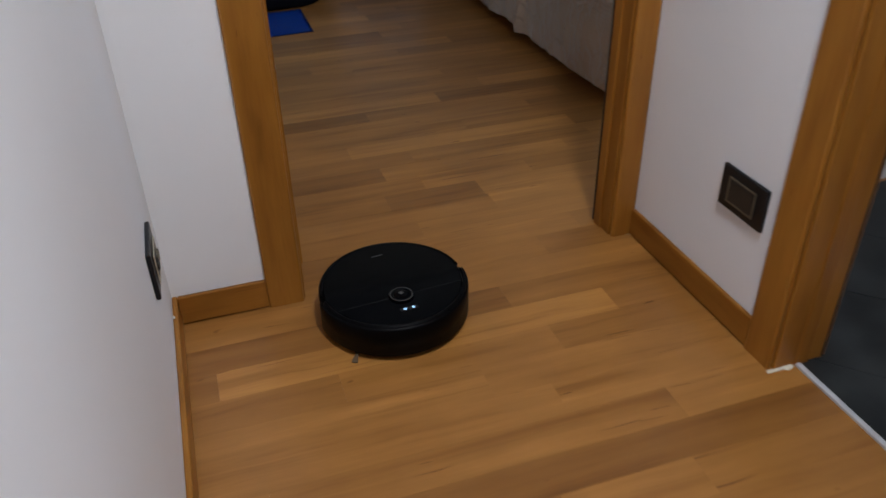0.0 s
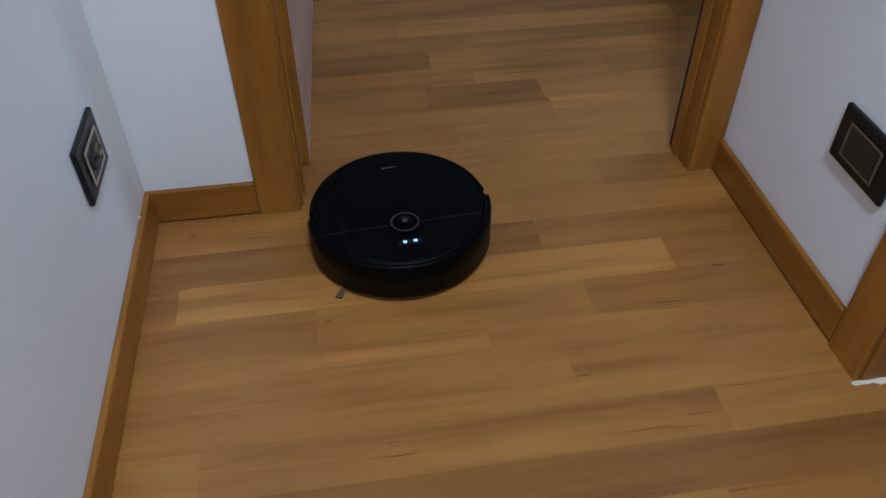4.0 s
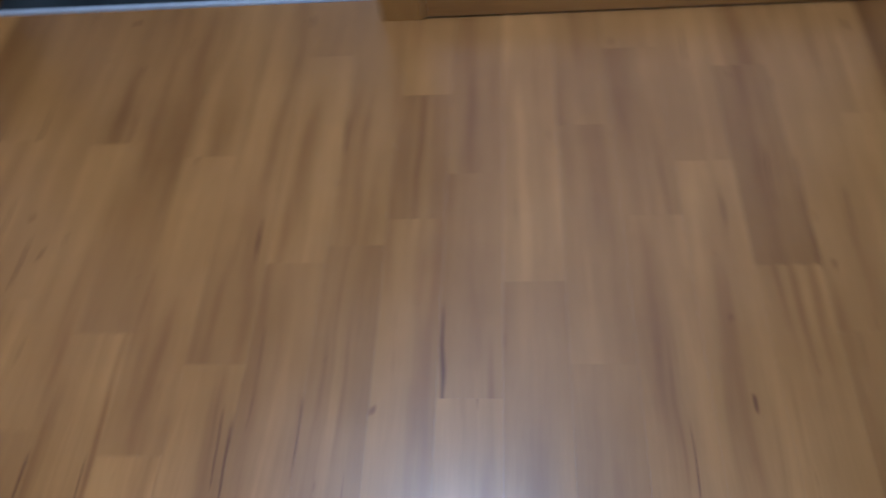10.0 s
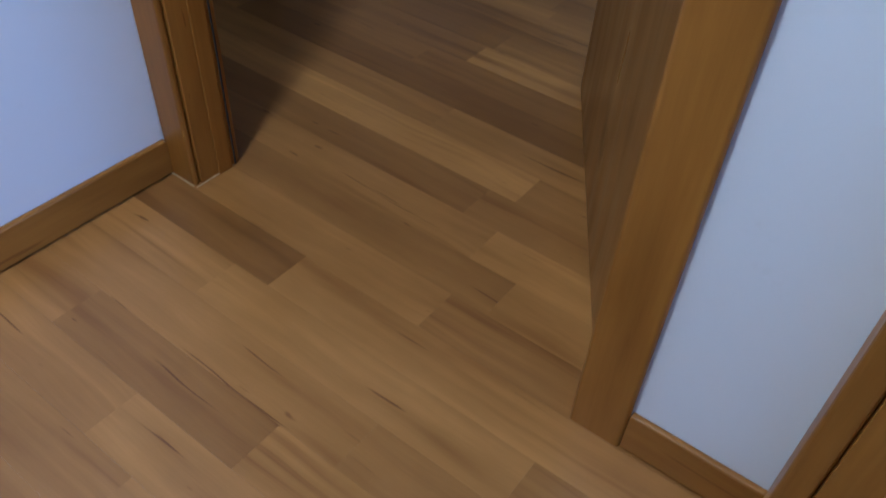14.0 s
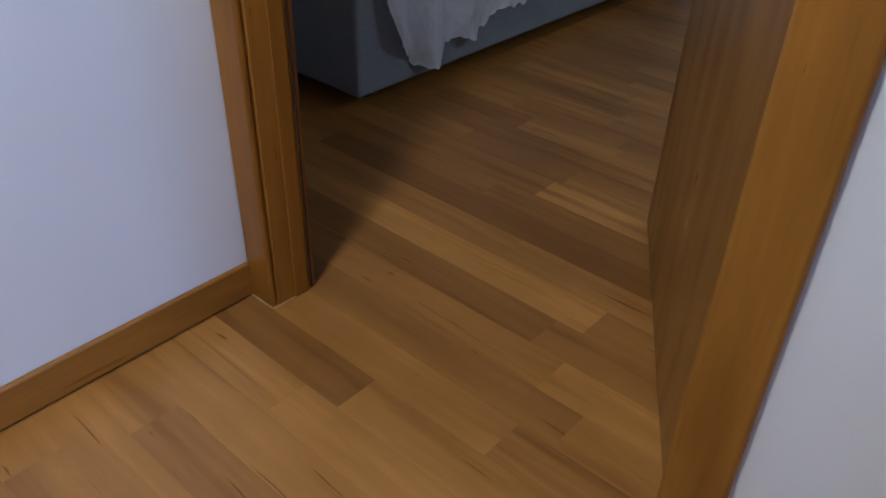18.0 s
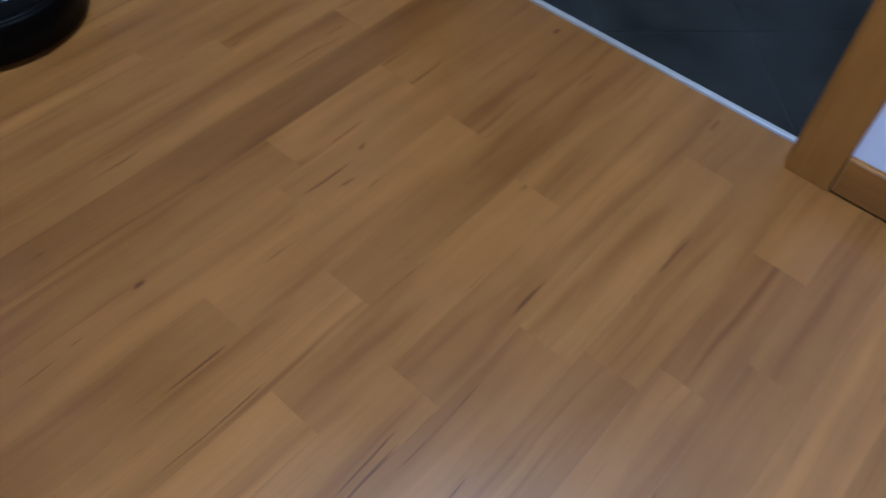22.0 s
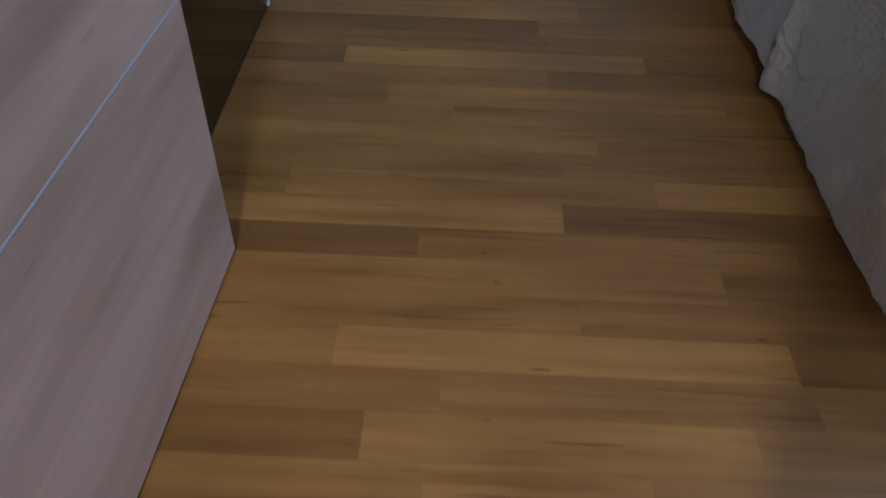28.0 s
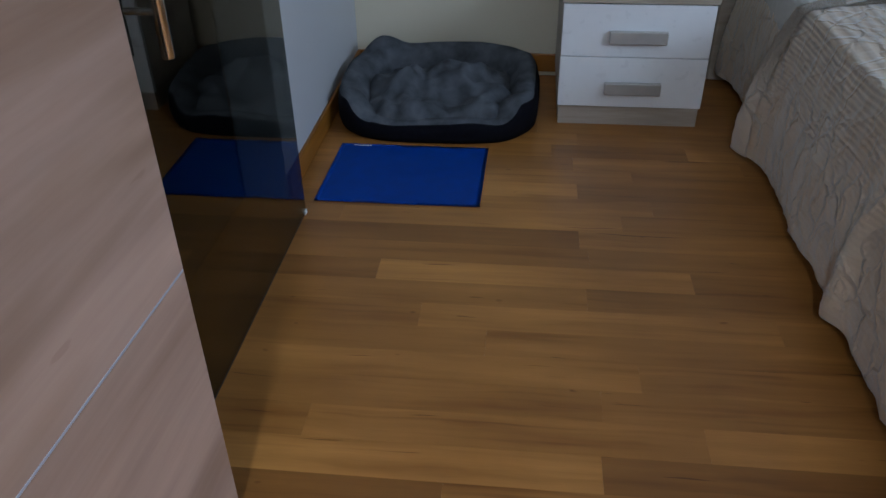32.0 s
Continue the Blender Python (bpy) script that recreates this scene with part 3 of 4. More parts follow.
door_3 = doorway("door_3", "orange-brown wooden frame and half-open door of the guest room", 0.814, pose(1.109, END_Y, 0, 0, 0, 180), 0.0755, CASE_W, (CASING_Z, CASING_X), 0.060, CASE_T, THIN)
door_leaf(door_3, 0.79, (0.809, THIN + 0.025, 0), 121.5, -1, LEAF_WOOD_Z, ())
door_4 = doorway("door_4", "orange-brown wooden frame of the study doorway", 0.83, pose(HALL_L, -2.285, 0, 0, 0, 90), 0.073, CASE_W, (CASING_Z, CASING_Y), 0.068, 0.034)


bead = bmesh.new()
bmesh.ops.create_icosphere(bead, subdivisions=4, radius=1.0)
for v in bead.verts:
    x = v.co.x * 0.034
    uneven = 0.9 + 0.9 * noise.noise((x * 70, 0.5, 2)) + 0.25 * noise.noise((x * 190, v.co.y, 4))
    v.co = Vector((1.201 + x, -0.591 + v.co.y * 0.0075 * uneven, 0.0004 + v.co.z * 0.0022 * uneven))
tagged(part("filler", bead, CREAM_WALL, None, "", True), "uneven smear of white filler at the casing's foot", "filler", kind="structure")
for x0, x1, y0, y1 in ((1.1135, 1.184, END_Y + CASE_T, END_Y + CASE_T + 0.0028), (1.1062, 1.109, END_Y - 0.078, END_Y + CASE_T), (1.160, 1.174, BED_Y - CASE_T - 0.003, BED_Y - CASE_T)):
    tagged(part("filler", box(x0, x1, y0, y1, 0.0002, 0.0022, 0.0006, 1), SEALANT), "thin uneven pale sealant bead at the casing's foot", "filler", kind="structure")
chip = bmesh.new()
add_box(chip, HALL_L + 0.0002, HALL_L + 0.005, -0.078, -0.071, BB_H + 0.0005, BB_H + 0.007)
bmesh.ops.bevel(chip, geom=chip.edges[:], offset=0.0015, segments=1, affect="EDGES")
tagged(part("filler", chip, CARCASS), "small white plaster crumb on the baseboard", "filler", kind="structure")


# ---------------------------------------------------------------- sockets
def socket(name, label, place, width, height, dark):
    s = thing(name, label, "wall socket", place=place)
    w, h = width / 2, height / 2
    part("plate", box(-w, w, -0.0095, -0.0005, -h, h, 0.003), BLACK_PLATE, s)
    bm = bmesh.new()
    for a, b, c, d in ((-w * 0.60, w * 0.60, h * 0.54, h * 0.61), (-w * 0.60, w * 0.60, -h * 0.61, -h * 0.54), (-w * 0.60, -w * 0.55, -h * 0.539, h * 0.539), (w * 0.55, w * 0.60, -h * 0.539, h * 0.539)):
        add_box(bm, a, b, -0.0135, -0.0112, c, d)
    part("trim", bm, DIM_TRIM if dark else GOLD_TRIM, s, "thin dull bronze trim" if dark else "thin pale metal trim")
    part("insert", box(-w * 0.525, w * 0.525, -0.0125, -0.0112, -h * 0.515, h * 0.515), SOCKET_DARK, s)
    if dark:
        part("blank_cover", box(-w * 0.50, w * 0.50, -0.0140, -0.0127, -h * 0.46, h * 0.46, 0.0008), SOCKET_DARK, s)
    else:
        for x in (-w * 0.26, w * 0.26):
            bm = moved(lathe([(0.012, 0), (0.012, 0.004), (0.0095, 0.0045), (0.009, 0.001)], 24), Matrix.Translation((x, -0.0127, 0)) @ pose(0, 0, 0, 90))
            part("outlet", bm, DIM_TRIM if x > 0 else SOCKET_DARK, s)
        part("divider", box(-0.0012, 0.0012, -0.0142, -0.0127, -h * 0.5, h * 0.5), DIM_TRIM, s)
    return s


socket("wall_socket", "black double wall socket with pale metal trim", pose(HALL_L, -0.203, 0.315, 0, 0, 90), 0.132, 0.100, False)
socket("wall_socket", "black wall plate with dull bronze trim, low on the wall", pose(HALL_R, -0.395, 0.321, 0, 0, -90), 0.146, 0.097, True)


# ---------------------------------------------------------------- robot vacuum
def robot(place):
    r = thing("robot_vacuum", "round glossy black robot vacuum on the parquet floor", "robot vacuum", place=place)
    part("body", lathe([(0.150, 0.012), (0.166, 0.018), (0.170, 0.030), (0.1705, 0.078), (0.168, 0.083)], 96), ROBOT_SIDE, r, smooth=False)

    def arc(r0, r1, z0, z1, a0, a1, n=64):
        bm = bmesh.new()
        rows = []
        for i in range(n + 1):
            a = radians(a0 + (a1 - a0) * i / n)
            c, s = math.cos(a), math.sin(a)
            rows.append([bm.verts.new(p) for p in ((r0 * c, r0 * s, z0), (r1 * c, r1 * s, z0), (r1 * c, r1 * s, z1 - 0.006), ((r1 - 0.004) * c, (r1 - 0.004) * s, z1), (r0 * c, r0 * s, z1))])
        for a, b in zip(rows, rows[1:]):
            for k in range(5):
                bm.faces.new((a[k], b[k], b[(k + 1) % 5], a[(k + 1) % 5]))
        bm.faces.new(rows[0])
        bm.faces.new(list(reversed(rows[-1])))
        return bm

    part("bumper", arc(0.1712, 0.1755, 0.016, 0.090, 182, 358), ROBOT_SIDE, r, "satin black front bumper", True)
    part("rim", arc(0.1620, 0.1700, 0.0835, 0.0935, 4, 176), ROBOT_SIDE, r, "", True)
    part("rim", arc(0.1620, 0.1700, 0.0835, 0.0935, 184, 356), ROBOT_SIDE, r, "", True)
    cover = lathe([(0.1605, 0.0835), (0.1605, 0.0915), (0.1590, 0.0930)], 96)
    cover_ob = part("top_cover", cover, ROBOT_TOP, r, "mirror-gloss black top cover")
    part("seam", box(-0.159, -0.031, -0.0615, -0.0603, 0.0931, 0.0933), GASKET, cover_ob)
    part("seam", box(0.031, 0.159, -0.0615, -0.0603, 0.0931, 0.0933), GASKET, cover_ob)
    turret = part("turret", moved(lathe([(0.029, 0.0932), (0.029, 0.0955), (0.027, 0.0965)], 48), Matrix.Translation((0, -0.061, 0))), ROBOT_TOP, r)
    part("ring", moved(lathe([(0.0265, 0.0967), (0.0265, 0.0975), (0.0235, 0.0975), (0.0235, 0.0967)], 48, False), Matrix.Translation((0, -0.061, 0))), ROBOT_RING, turret, "grey metal ring")
    part("lens", moved(lathe([(0.0165, 0.0966), (0.015, 0.0985), (0.009, 0.1005), (0.006, 0.1008)], 32), Matrix.Translation((0, -0.061, 0))), ROBOT_TOP, turret)
    part("lens_cap", moved(lathe([(0.0058, 0.1009), (0.0050, 0.1016)], 24), Matrix.Translation((0, -0.061, 0))), ROBOT_RING, turret)
    part("button_panel", box(-0.021, 0.021, -0.119, -0.107, 0.0931, 0.0937, 0.0002), BLACK_PLATE, r)
    for x in (-0.0095, 0.0095):
        b = part("button", moved(lathe([(0.0048, 0.0938), (0.0046, 0.0946)], 24), Matrix.Translation((x, -0.113, 0))), ROBOT_SIDE, r)
        part("button_light", moved(lathe([(0.0034, 0.0946), (0.0034, 0.0949), (0.0018, 0.0949), (0.0018, 0.0946)], 24, False), Matrix.Translation((x, -0.113, 0))), LED, b, "small lit blue-white ring")
    bm = bmesh.new()
    for i in range(5):
        add_box(bm, -0.014 + i * 0.006, -0.0098 + i * 0.006, 0.112, 0.1155, 0.0931, 0.0934)
    part("print", bm, ROBOT_MARK, cover_ob, "small grey printed mark")
    part("brush_hub", moved(lathe([(0.012, 0.004), (0.012, 0.014)], 24), Matrix.Translation((-0.118, -0.100, 0))), ROBOT_SIDE, r)
    for k in range(3):
        bm = bmesh.new()
        for j in range(7):
            a = radians(238 + 120 * k + (j - 3) * 2.6)
            c, s = math.cos(a), math.sin(a)
            p0, p1 = Vector((-0.118 + 0.010 * c, -0.100 + 0.010 * s, 0.008)), Vector((-0.118 + 0.042 * c, -0.100 + 0.042 * s, 0.003))
            side = Vector((-s, c, 0)) * 0.0011
            vs = [bm.verts.new(p) for p in (p0 - side, p0 + side, p1 + side, p1 - side)]
            ups = [bm.verts.new(v.co + Vector((0, 0, 0.0022))) for v in vs]
            bm.faces.new(vs), bm.faces.new(ups)
            for i in range(4):
                bm.faces.new((vs[i], vs[(i + 1) % 4], ups[(i + 1) % 4], ups[i]))
        part("side_brush", bm, BRISTLE, r, "splayed tan brush bristles")
    for x in (-0.105, 0.105):
        part("wheel", moved(lathe([(0.028, -0.012), (0.032, -0.008), (0.032, 0.008), (0.028, 0.012)], 32), Matrix.Translation((x, 0.01, 0.0325)) @ pose(0, 0, 0, 0, 90)), GASKET, r)
    part("caster", moved(lathe([(0.010, -0.008), (0.012, 0), (0.010, 0.008)], 20), Matrix.Translation((0, -0.125, 0.0125)) @ pose(0, 0, 0, 0, 90)), GASKET, r)
    return r


robot(pose(0.478, -0.123, 0.0005, 0, 0, 4))

# ---------------------------------------------------------------- bathroom
tagged(part("threshold", box(1.239, 1.251, -1.403, -0.589, -0.004, 0.006, 0.002), ALU), "pale aluminium threshold strip", "threshold", kind="structure")
bath_mat = thing("bath_mat", "white terry bath mat on the dark tiles", "bath mat")


def terry(u, v):
    x, y = 1.562 + 0.49 * u, -1.012 + 0.482 * v
    e = min(u, 1 - u, v, 1 - v)
    return (x + 0.006 * math.sin(7 * v), y, 0.008 + 0.008 * min(1, e * 14) + 0.003 * noise.noise((x * 40, y * 40, 0)))


part("pile", sheet(40, 48, terry, -0.006), BATH_MAT, bath_mat)
part("hem", box(1.554, 2.062, -1.019, -0.523, 0.0075, 0.0125, 0.002), WHITE_SHEET, bath_mat, "flat white hem")

# ---------------------------------------------------------------- bedroom: wardrobe
FRONT = 0.198
ward = thing("wardrobe", "built-in wardrobe with dark tinted glass sliding doors", "wardrobe")
part("carcass", box(-0.475, -0.012, 0.145, 2.074, 0.0, 2.38), BLACK_INSIDE, ward, "black lined carcass")
part("top_panel", box(-0.0118, FRONT, 0.145, 2.074, 2.362, 2.40), BLACK_INSIDE, ward)
part("end_panel", box(-0.0118, FRONT - 0.03, 0.140, 0.1445, 0.001, 2.36), BLACK_INSIDE, ward)
part("floor_track", box(FRONT - 0.0085, FRONT - 0.0015, 0.150, 1.992, 0.0008, 0.006), GASKET, ward, "thin dark floor track")
for n, (y0, y1) in enumerate(((0.150, 1.085), (1.065, 1.998))):
    off = 0.0 if n else -0.014
    dr = part("sliding_door", box(FRONT - 0.009 + off, FRONT - 0.001 + off, y0, y1, 0.0065, 2.358), TINTED, ward, "dark tinted glass sliding door")
    hy = 1.28 if n else 0.34
    part("bar_handle", moved(lathe([(0.010, 0.725), (0.011, 0.727), (0.011, 1.323), (0.010, 1.325)], 24), Matrix.Translation((FRONT + 0.034, hy, 0))), CHROME, dr, "upright chrome bar handle", True)
    for z in (0.80, 1.25):
        part("handle_post", moved(lathe([(0.006, 0), (0.006, 0.034)], 16), Matrix.Translation((FRONT - 0.001 + off, hy, z)) @ pose(0, 0, 0, 0, 90)), CHROME, dr)
    if n:
        part("floor_guide", box(FRONT - 0.013, FRONT + 0.003, y1 - 0.016, y1 + 0.002, 0.0005, 0.014, 0.002), MATTRESS, dr, "small white plastic floor guide")

# ---------------------------------------------------------------- bedroom: nightstand
ns = thing("nightstand", "white two-drawer nightstand with a grey oak plinth and top", "nightstand")
NX0, NX1, NY0, NY1 = 0.925, 1.412, 2.672, 3.10
part("plinth", box(NX0 + 0.006, NX1 - 0.006, NY0 + 0.008, NY1, 0.0, 0.066), GREY_OAK, ns, "grey oak plinth")
part("body", box(NX0, NX1, NY0 + 0.018, NY1, 0.067, 0.425), GREY_OAK, ns)
for z0, z1 in ((0.070, 0.244), (0.247, 0.421)):
    dw = part("drawer", box(NX0 + 0.001, NX1 - 0.001, NY0 - 0.001, NY0 + 0.017, z0, z1, 0.0015), DRAWER_WHITE, ns, "white drawer front")
    zc = z1 - 0.105
    part("handle", box(1.080, 1.268, NY0 - 0.020, NY0 - 0.0012, zc - 0.021, zc + 0.021, 0.003), HANDLE_GREY, dw, "flat satin grey handle")
part("top", box(NX0 - 0.004, NX1 + 0.004, NY0 - 0.006, NY1, 0.4255, 0.446, 0.001), GREY_OAK, ns, "grey oak top")

# ---------------------------------------------------------------- bedroom: blue mat
bm_ = thing("floor_mat", "flat bright blue vinyl mat on the parquet", "floor mat")


def mat_top(u, v):
    x, y = 0.203 + 0.494 * u + 0.004 * v, 2.066 + 0.388 * v
    return (x, y, 0.0024 + 0.0006 * noise.noise((x * 9, y * 9, 3)) + 0.0006 * abs(2 * u - 1) ** 6)


part("mat_sheet", sheet(30, 24, mat_top, -0.002), BLUE_MAT, bm_, smooth=True)
bm = bmesh.new()
for i in range(7):
    add_box(bm, 0.252 + i * 0.0085, 0.2585 + i * 0.0085, 2.437, 2.443, 0.0038, 0.0044)
part("print", bm, WHITE_SHEET, bm_, "small white print")

# ---------------------------------------------------------------- bedroom: dog bed
dog = thing("dog_bed", "oval pet bed, navy outside with crumpled grey plush lining", "pet bed")
DX, DY, DA, DB = 0.506, 2.782, 0.358, 0.312


def oval(a, k):
    c, s = math.cos(a), math.sin(a)
    e = 2 / 3.2
    return (DX + DA * k * math.copysign(abs(c) ** e, c), DY + DB * k * math.copysign(abs(s) ** e, s))


def rim_height(a):
    s, c = math.sin(a), math.cos(a)
    d = math.degrees(a) % 360
    dip = math.exp(-((math.degrees(math.atan2(c, -s)) / 50) ** 4)) if s < 0 else 0.0
    lobe = 0.036 * math.exp(-(((d - 128) / 17) ** 2)) + 0.018 * math.exp(-(((d - 30) / 24) ** 2)) + 0.016 * math.exp(-(((d - 85) / 20) ** 2))
    return 0.130 + lobe - 0.064 * dip + 0.016 * noise.noise((2.2 * c, 2.2 * s, 7)) + 0.004 * math.sin(7 * a)


def band(levels, n=96):
    bm = bmesh.new()
    rings = []
    for k, hf, wob in levels:
        ring = []
        for i in range(n):
            a = 2 * math.pi * i / n
            kk = k + wob * noise.noise((2.5 * math.cos(a), 2.5 * math.sin(a), hf * 4))
            x, y = oval(a, kk)
            ring.append(bm.verts.new((x, y, hf * rim_height(a) if hf >= 0 else -hf)))
        rings.append(ring)
    for a, b in zip(rings, rings[1:]):
        for i in range(n):
            bm.faces.new((a[i], a[(i + 1) % n], b[(i + 1) % n], b[i]))
    return bm


part("outer_shell", band([(0.93, -0.002, 0), (0.985, 0.05, 0.01), (1.0, 0.3, 0.012), (1.0, 0.6, 0.015), (0.985, 0.88, 0.015), (0.96, 0.96, 0.012)]), NAVY, dog, "navy outer fabric", True)
part("plush_rim", band([(0.972, 0.92, 0.02), (0.945, 1.04, 0.03), (0.89, 1.06, 0.04), (0.80, 0.98, 0.05), (0.73, 0.72, 0.05), (0.69, 0.42, 0.03)]), PLUSH, dog, "grey plush rim", True)


def cushion(u, v):
    r, a = u, 2 * math.pi * v
    x, y = oval(a, 0.90 * r)
    z = 0.078 + 0.020 * (1 - r * r) - 0.036 * r ** 5 + 0.060 * noise.noise((x * 8, y * 8, 2)) + 0.036 * noise.noise((x * 19, y * 19, 5))
    z += 0.055 * math.exp(-((x - 0.40) ** 2 / 0.012 + (y - 2.74) ** 2 / 0.006)) + 0.040 * math.exp(-((x - 0.62) ** 2 / 0.014 + (y - 2.82) ** 2 / 0.016))
    return (x, y, z)


part("cushion", sheet(26, 72, cushion), PLUSH, dog, "crumpled grey plush cushion", True)

# ---------------------------------------------------------------- bedroom: bed
bed = thing("bed", "double bed under a crushed silver-beige satin bedspread", "bed")
part("base", box(1.64, 3.05, 0.95, 3.10, 0.10, 0.30, 0.01), GREY_BASE, bed)
for x in (1.74, 2.95):
    for y in (1.05, 3.0):
        part("leg", moved(lathe([(0.022, 0.0), (0.026, 0.10)], 20), Matrix.Translation((x, y, 0))), GASKET, bed)
part("mattress", box(1.60, 3.06, 0.93, 3.12, 0.3005, 0.50, 0.03, 3), MATTRESS, bed)
part("headboard", box(1.52, 3.14, 3.1225, 3.165, 0.0, 1.05, 0.008), GREY_OAK, bed)


def crumple(y, q, seed):
    """Ridged wrinkles of crushed cloth, about -1 to 1."""
    a = 1 - 2 * abs(noise.noise((y * 13, q * 17, seed)))
    b = 1 - 2 * abs(noise.noise((y * 30 + 5, q * 34, seed + 3)))
    return 0.65 * a ** 3 + 0.35 * b


def spread(v0, v1, lift, inset, seed):
    """Cloth over the mattress edge: u runs from the hem up the side and over the top."""
    def f(u, v):
        y = v0 + (v1 - v0) * v
        fold = 0.006 * math.sin(y * 9 + seed) + 0.014 * noise.noise((y * 5, seed, 0)) + 0.004 * noise.noise((y * 17, u * 5, seed))
        side = 0.46
        flare = 0.050 * math.exp(-((y - v1) / 0.09) ** 2) + 0.038 * math.exp(-((y - 1.565) / 0.035) ** 2)
        if u < side:
            w = u / side
            z = 0.055 + 0.022 * noise.noise((y * 2.6, seed, 4)) + 0.005 * noise.noise((y * 9, seed, 6)) + (0.50 - 0.055) * w
            hem = 1.532 - 0.004 * (2.40 - y) - flare
            x = hem + inset + (1.580 - hem) * w ** 1.5 + fold * (1 - w) - 0.012 * math.sin(math.pi * w) - 0.006 * crumple(y * 0.8, w * 0.6, seed) * min(1, 8 * (1 - w))
        else:
            w = (u - side) / (1 - side)
            x = 1.580 + inset + 0.02 * (1 - math.exp(-9 * w)) + 1.1 * w
            z = 0.50 + 0.028 * (1 - math.exp(-14 * w)) + lift * w ** 0.6 + 0.007 * noise.noise((x * 8, y * 8, seed)) + 0.006 * crumple(y, x, seed) * min(1, 10 * w)
        return (x, y, z)
    return f


part("bedspread", sheet(120, 190, spread(0.80, 2.42, 0.0, 0.0, 1.0), -0.006), SATIN, bed, "crushed silver-beige satin bedspread", True)
part("border", sheet(90, 10, spread(2.345, 2.424, 0.006, -0.009, 1.0), -0.006), SATIN_SHAM, bed, "pale turned edge of the bedspread", True)
part("pillow_sham", sheet(110, 90, spread(2.34, 3.08, 0.085, 0.050, 4.0), -0.006), SATIN_SHAM, bed, "silver-beige satin sham over the pillows", True)


side_edge = spread(0.80, 2.42, 0.0, 0.0, 1.0)


def foot_drape(u, v):
    """Hangs over the foot of the bed from the same corner edge as the bedspread's side."""
    x, y, z = side_edge(0.46 * u, 0.0)
    away = min(1, v * 8)
    y -= (0.004 + 0.022 * (1 - u) - 0.014 * math.sin(v * 22) * (1 - u)) * away
    z += 0.02 * noise.noise((v * 6, 0, 1)) * (1 - u) * away + u * (0.028 * (1 - math.exp(-19 * v)) + 0.007 * away)
    return (x + 1.48 * v, y, z)


part("foot_drape", sheet(24, 90, foot_drape, -0.005), SATIN, bed, "", True)

# ---------------------------------------------------------------- guest room: bed
gb = thing("guest_bed", "grey upholstered bed with a white sheet hanging over its side", "bed", place=Matrix.Translation((0.023, -0.057, 0)))
part("base", box(1.605, 3.00, -5.02, -3.020, 0.055, 0.36, 0.012), GREY_BASE, gb, "grey upholstered box base")
for x in (1.72, 2.88):
    for y in (-4.88, -3.15):
        part("foot", moved(lathe([(0.025, 0.0), (0.028, 0.0555)], 20), Matrix.Translation((x, y, 0))), GASKET, gb)
part("mattress", box(1.615, 2.99, -5.01, -3.03, 0.3605, 0.56, 0.03, 3), MATTRESS, gb)


def hanging(u, v):
    y = -3.095 - 0.70 * v
    hem = 0.105 + 0.26 * math.exp(-v * 14) + 0.16 * max(0, v - 0.28) + 0.022 * math.sin(v * 19) * min(1, v * 4) + 0.016 * noise.noise((v * 33, 0, 1))
    z = hem + (0.585 - hem) * min(1, u / 0.7)
    x = 1.574 - 0.020 * math.sin(v * 27 + 3 * u) * (1 - 0.6 * u) - 0.016 * noise.noise((v * 13, u * 6, 2)) - 0.008 * (1 - 2 * abs(noise.noise((v * 30, u * 14, 5))))
    if u > 0.7:
        x = 1.592 + (u - 0.7) * 1.5
        z = 0.585 + 0.01 * noise.noise((x * 9, y * 9, 0))
    return (x, y, z)


part("sheet", sheet(60, 100, hanging, -0.003), WHITE_SHEET, gb, "rumpled white cotton sheet", True)


# ---------------------------------------------------------------- floors: one object per strip
STRIP, PHASE = 0.090, -0.197
UNIT = []
for mat in STRIPS:
    bm = bmesh.new()
    vs = add_box(bm, 0, 1, 0, 1, 0, 1)
    me = bpy.data.meshes.new("plank")
    bm.to_mesh(me)
    bm.free()
    me.materials.append(mat)
    UNIT.append(me)

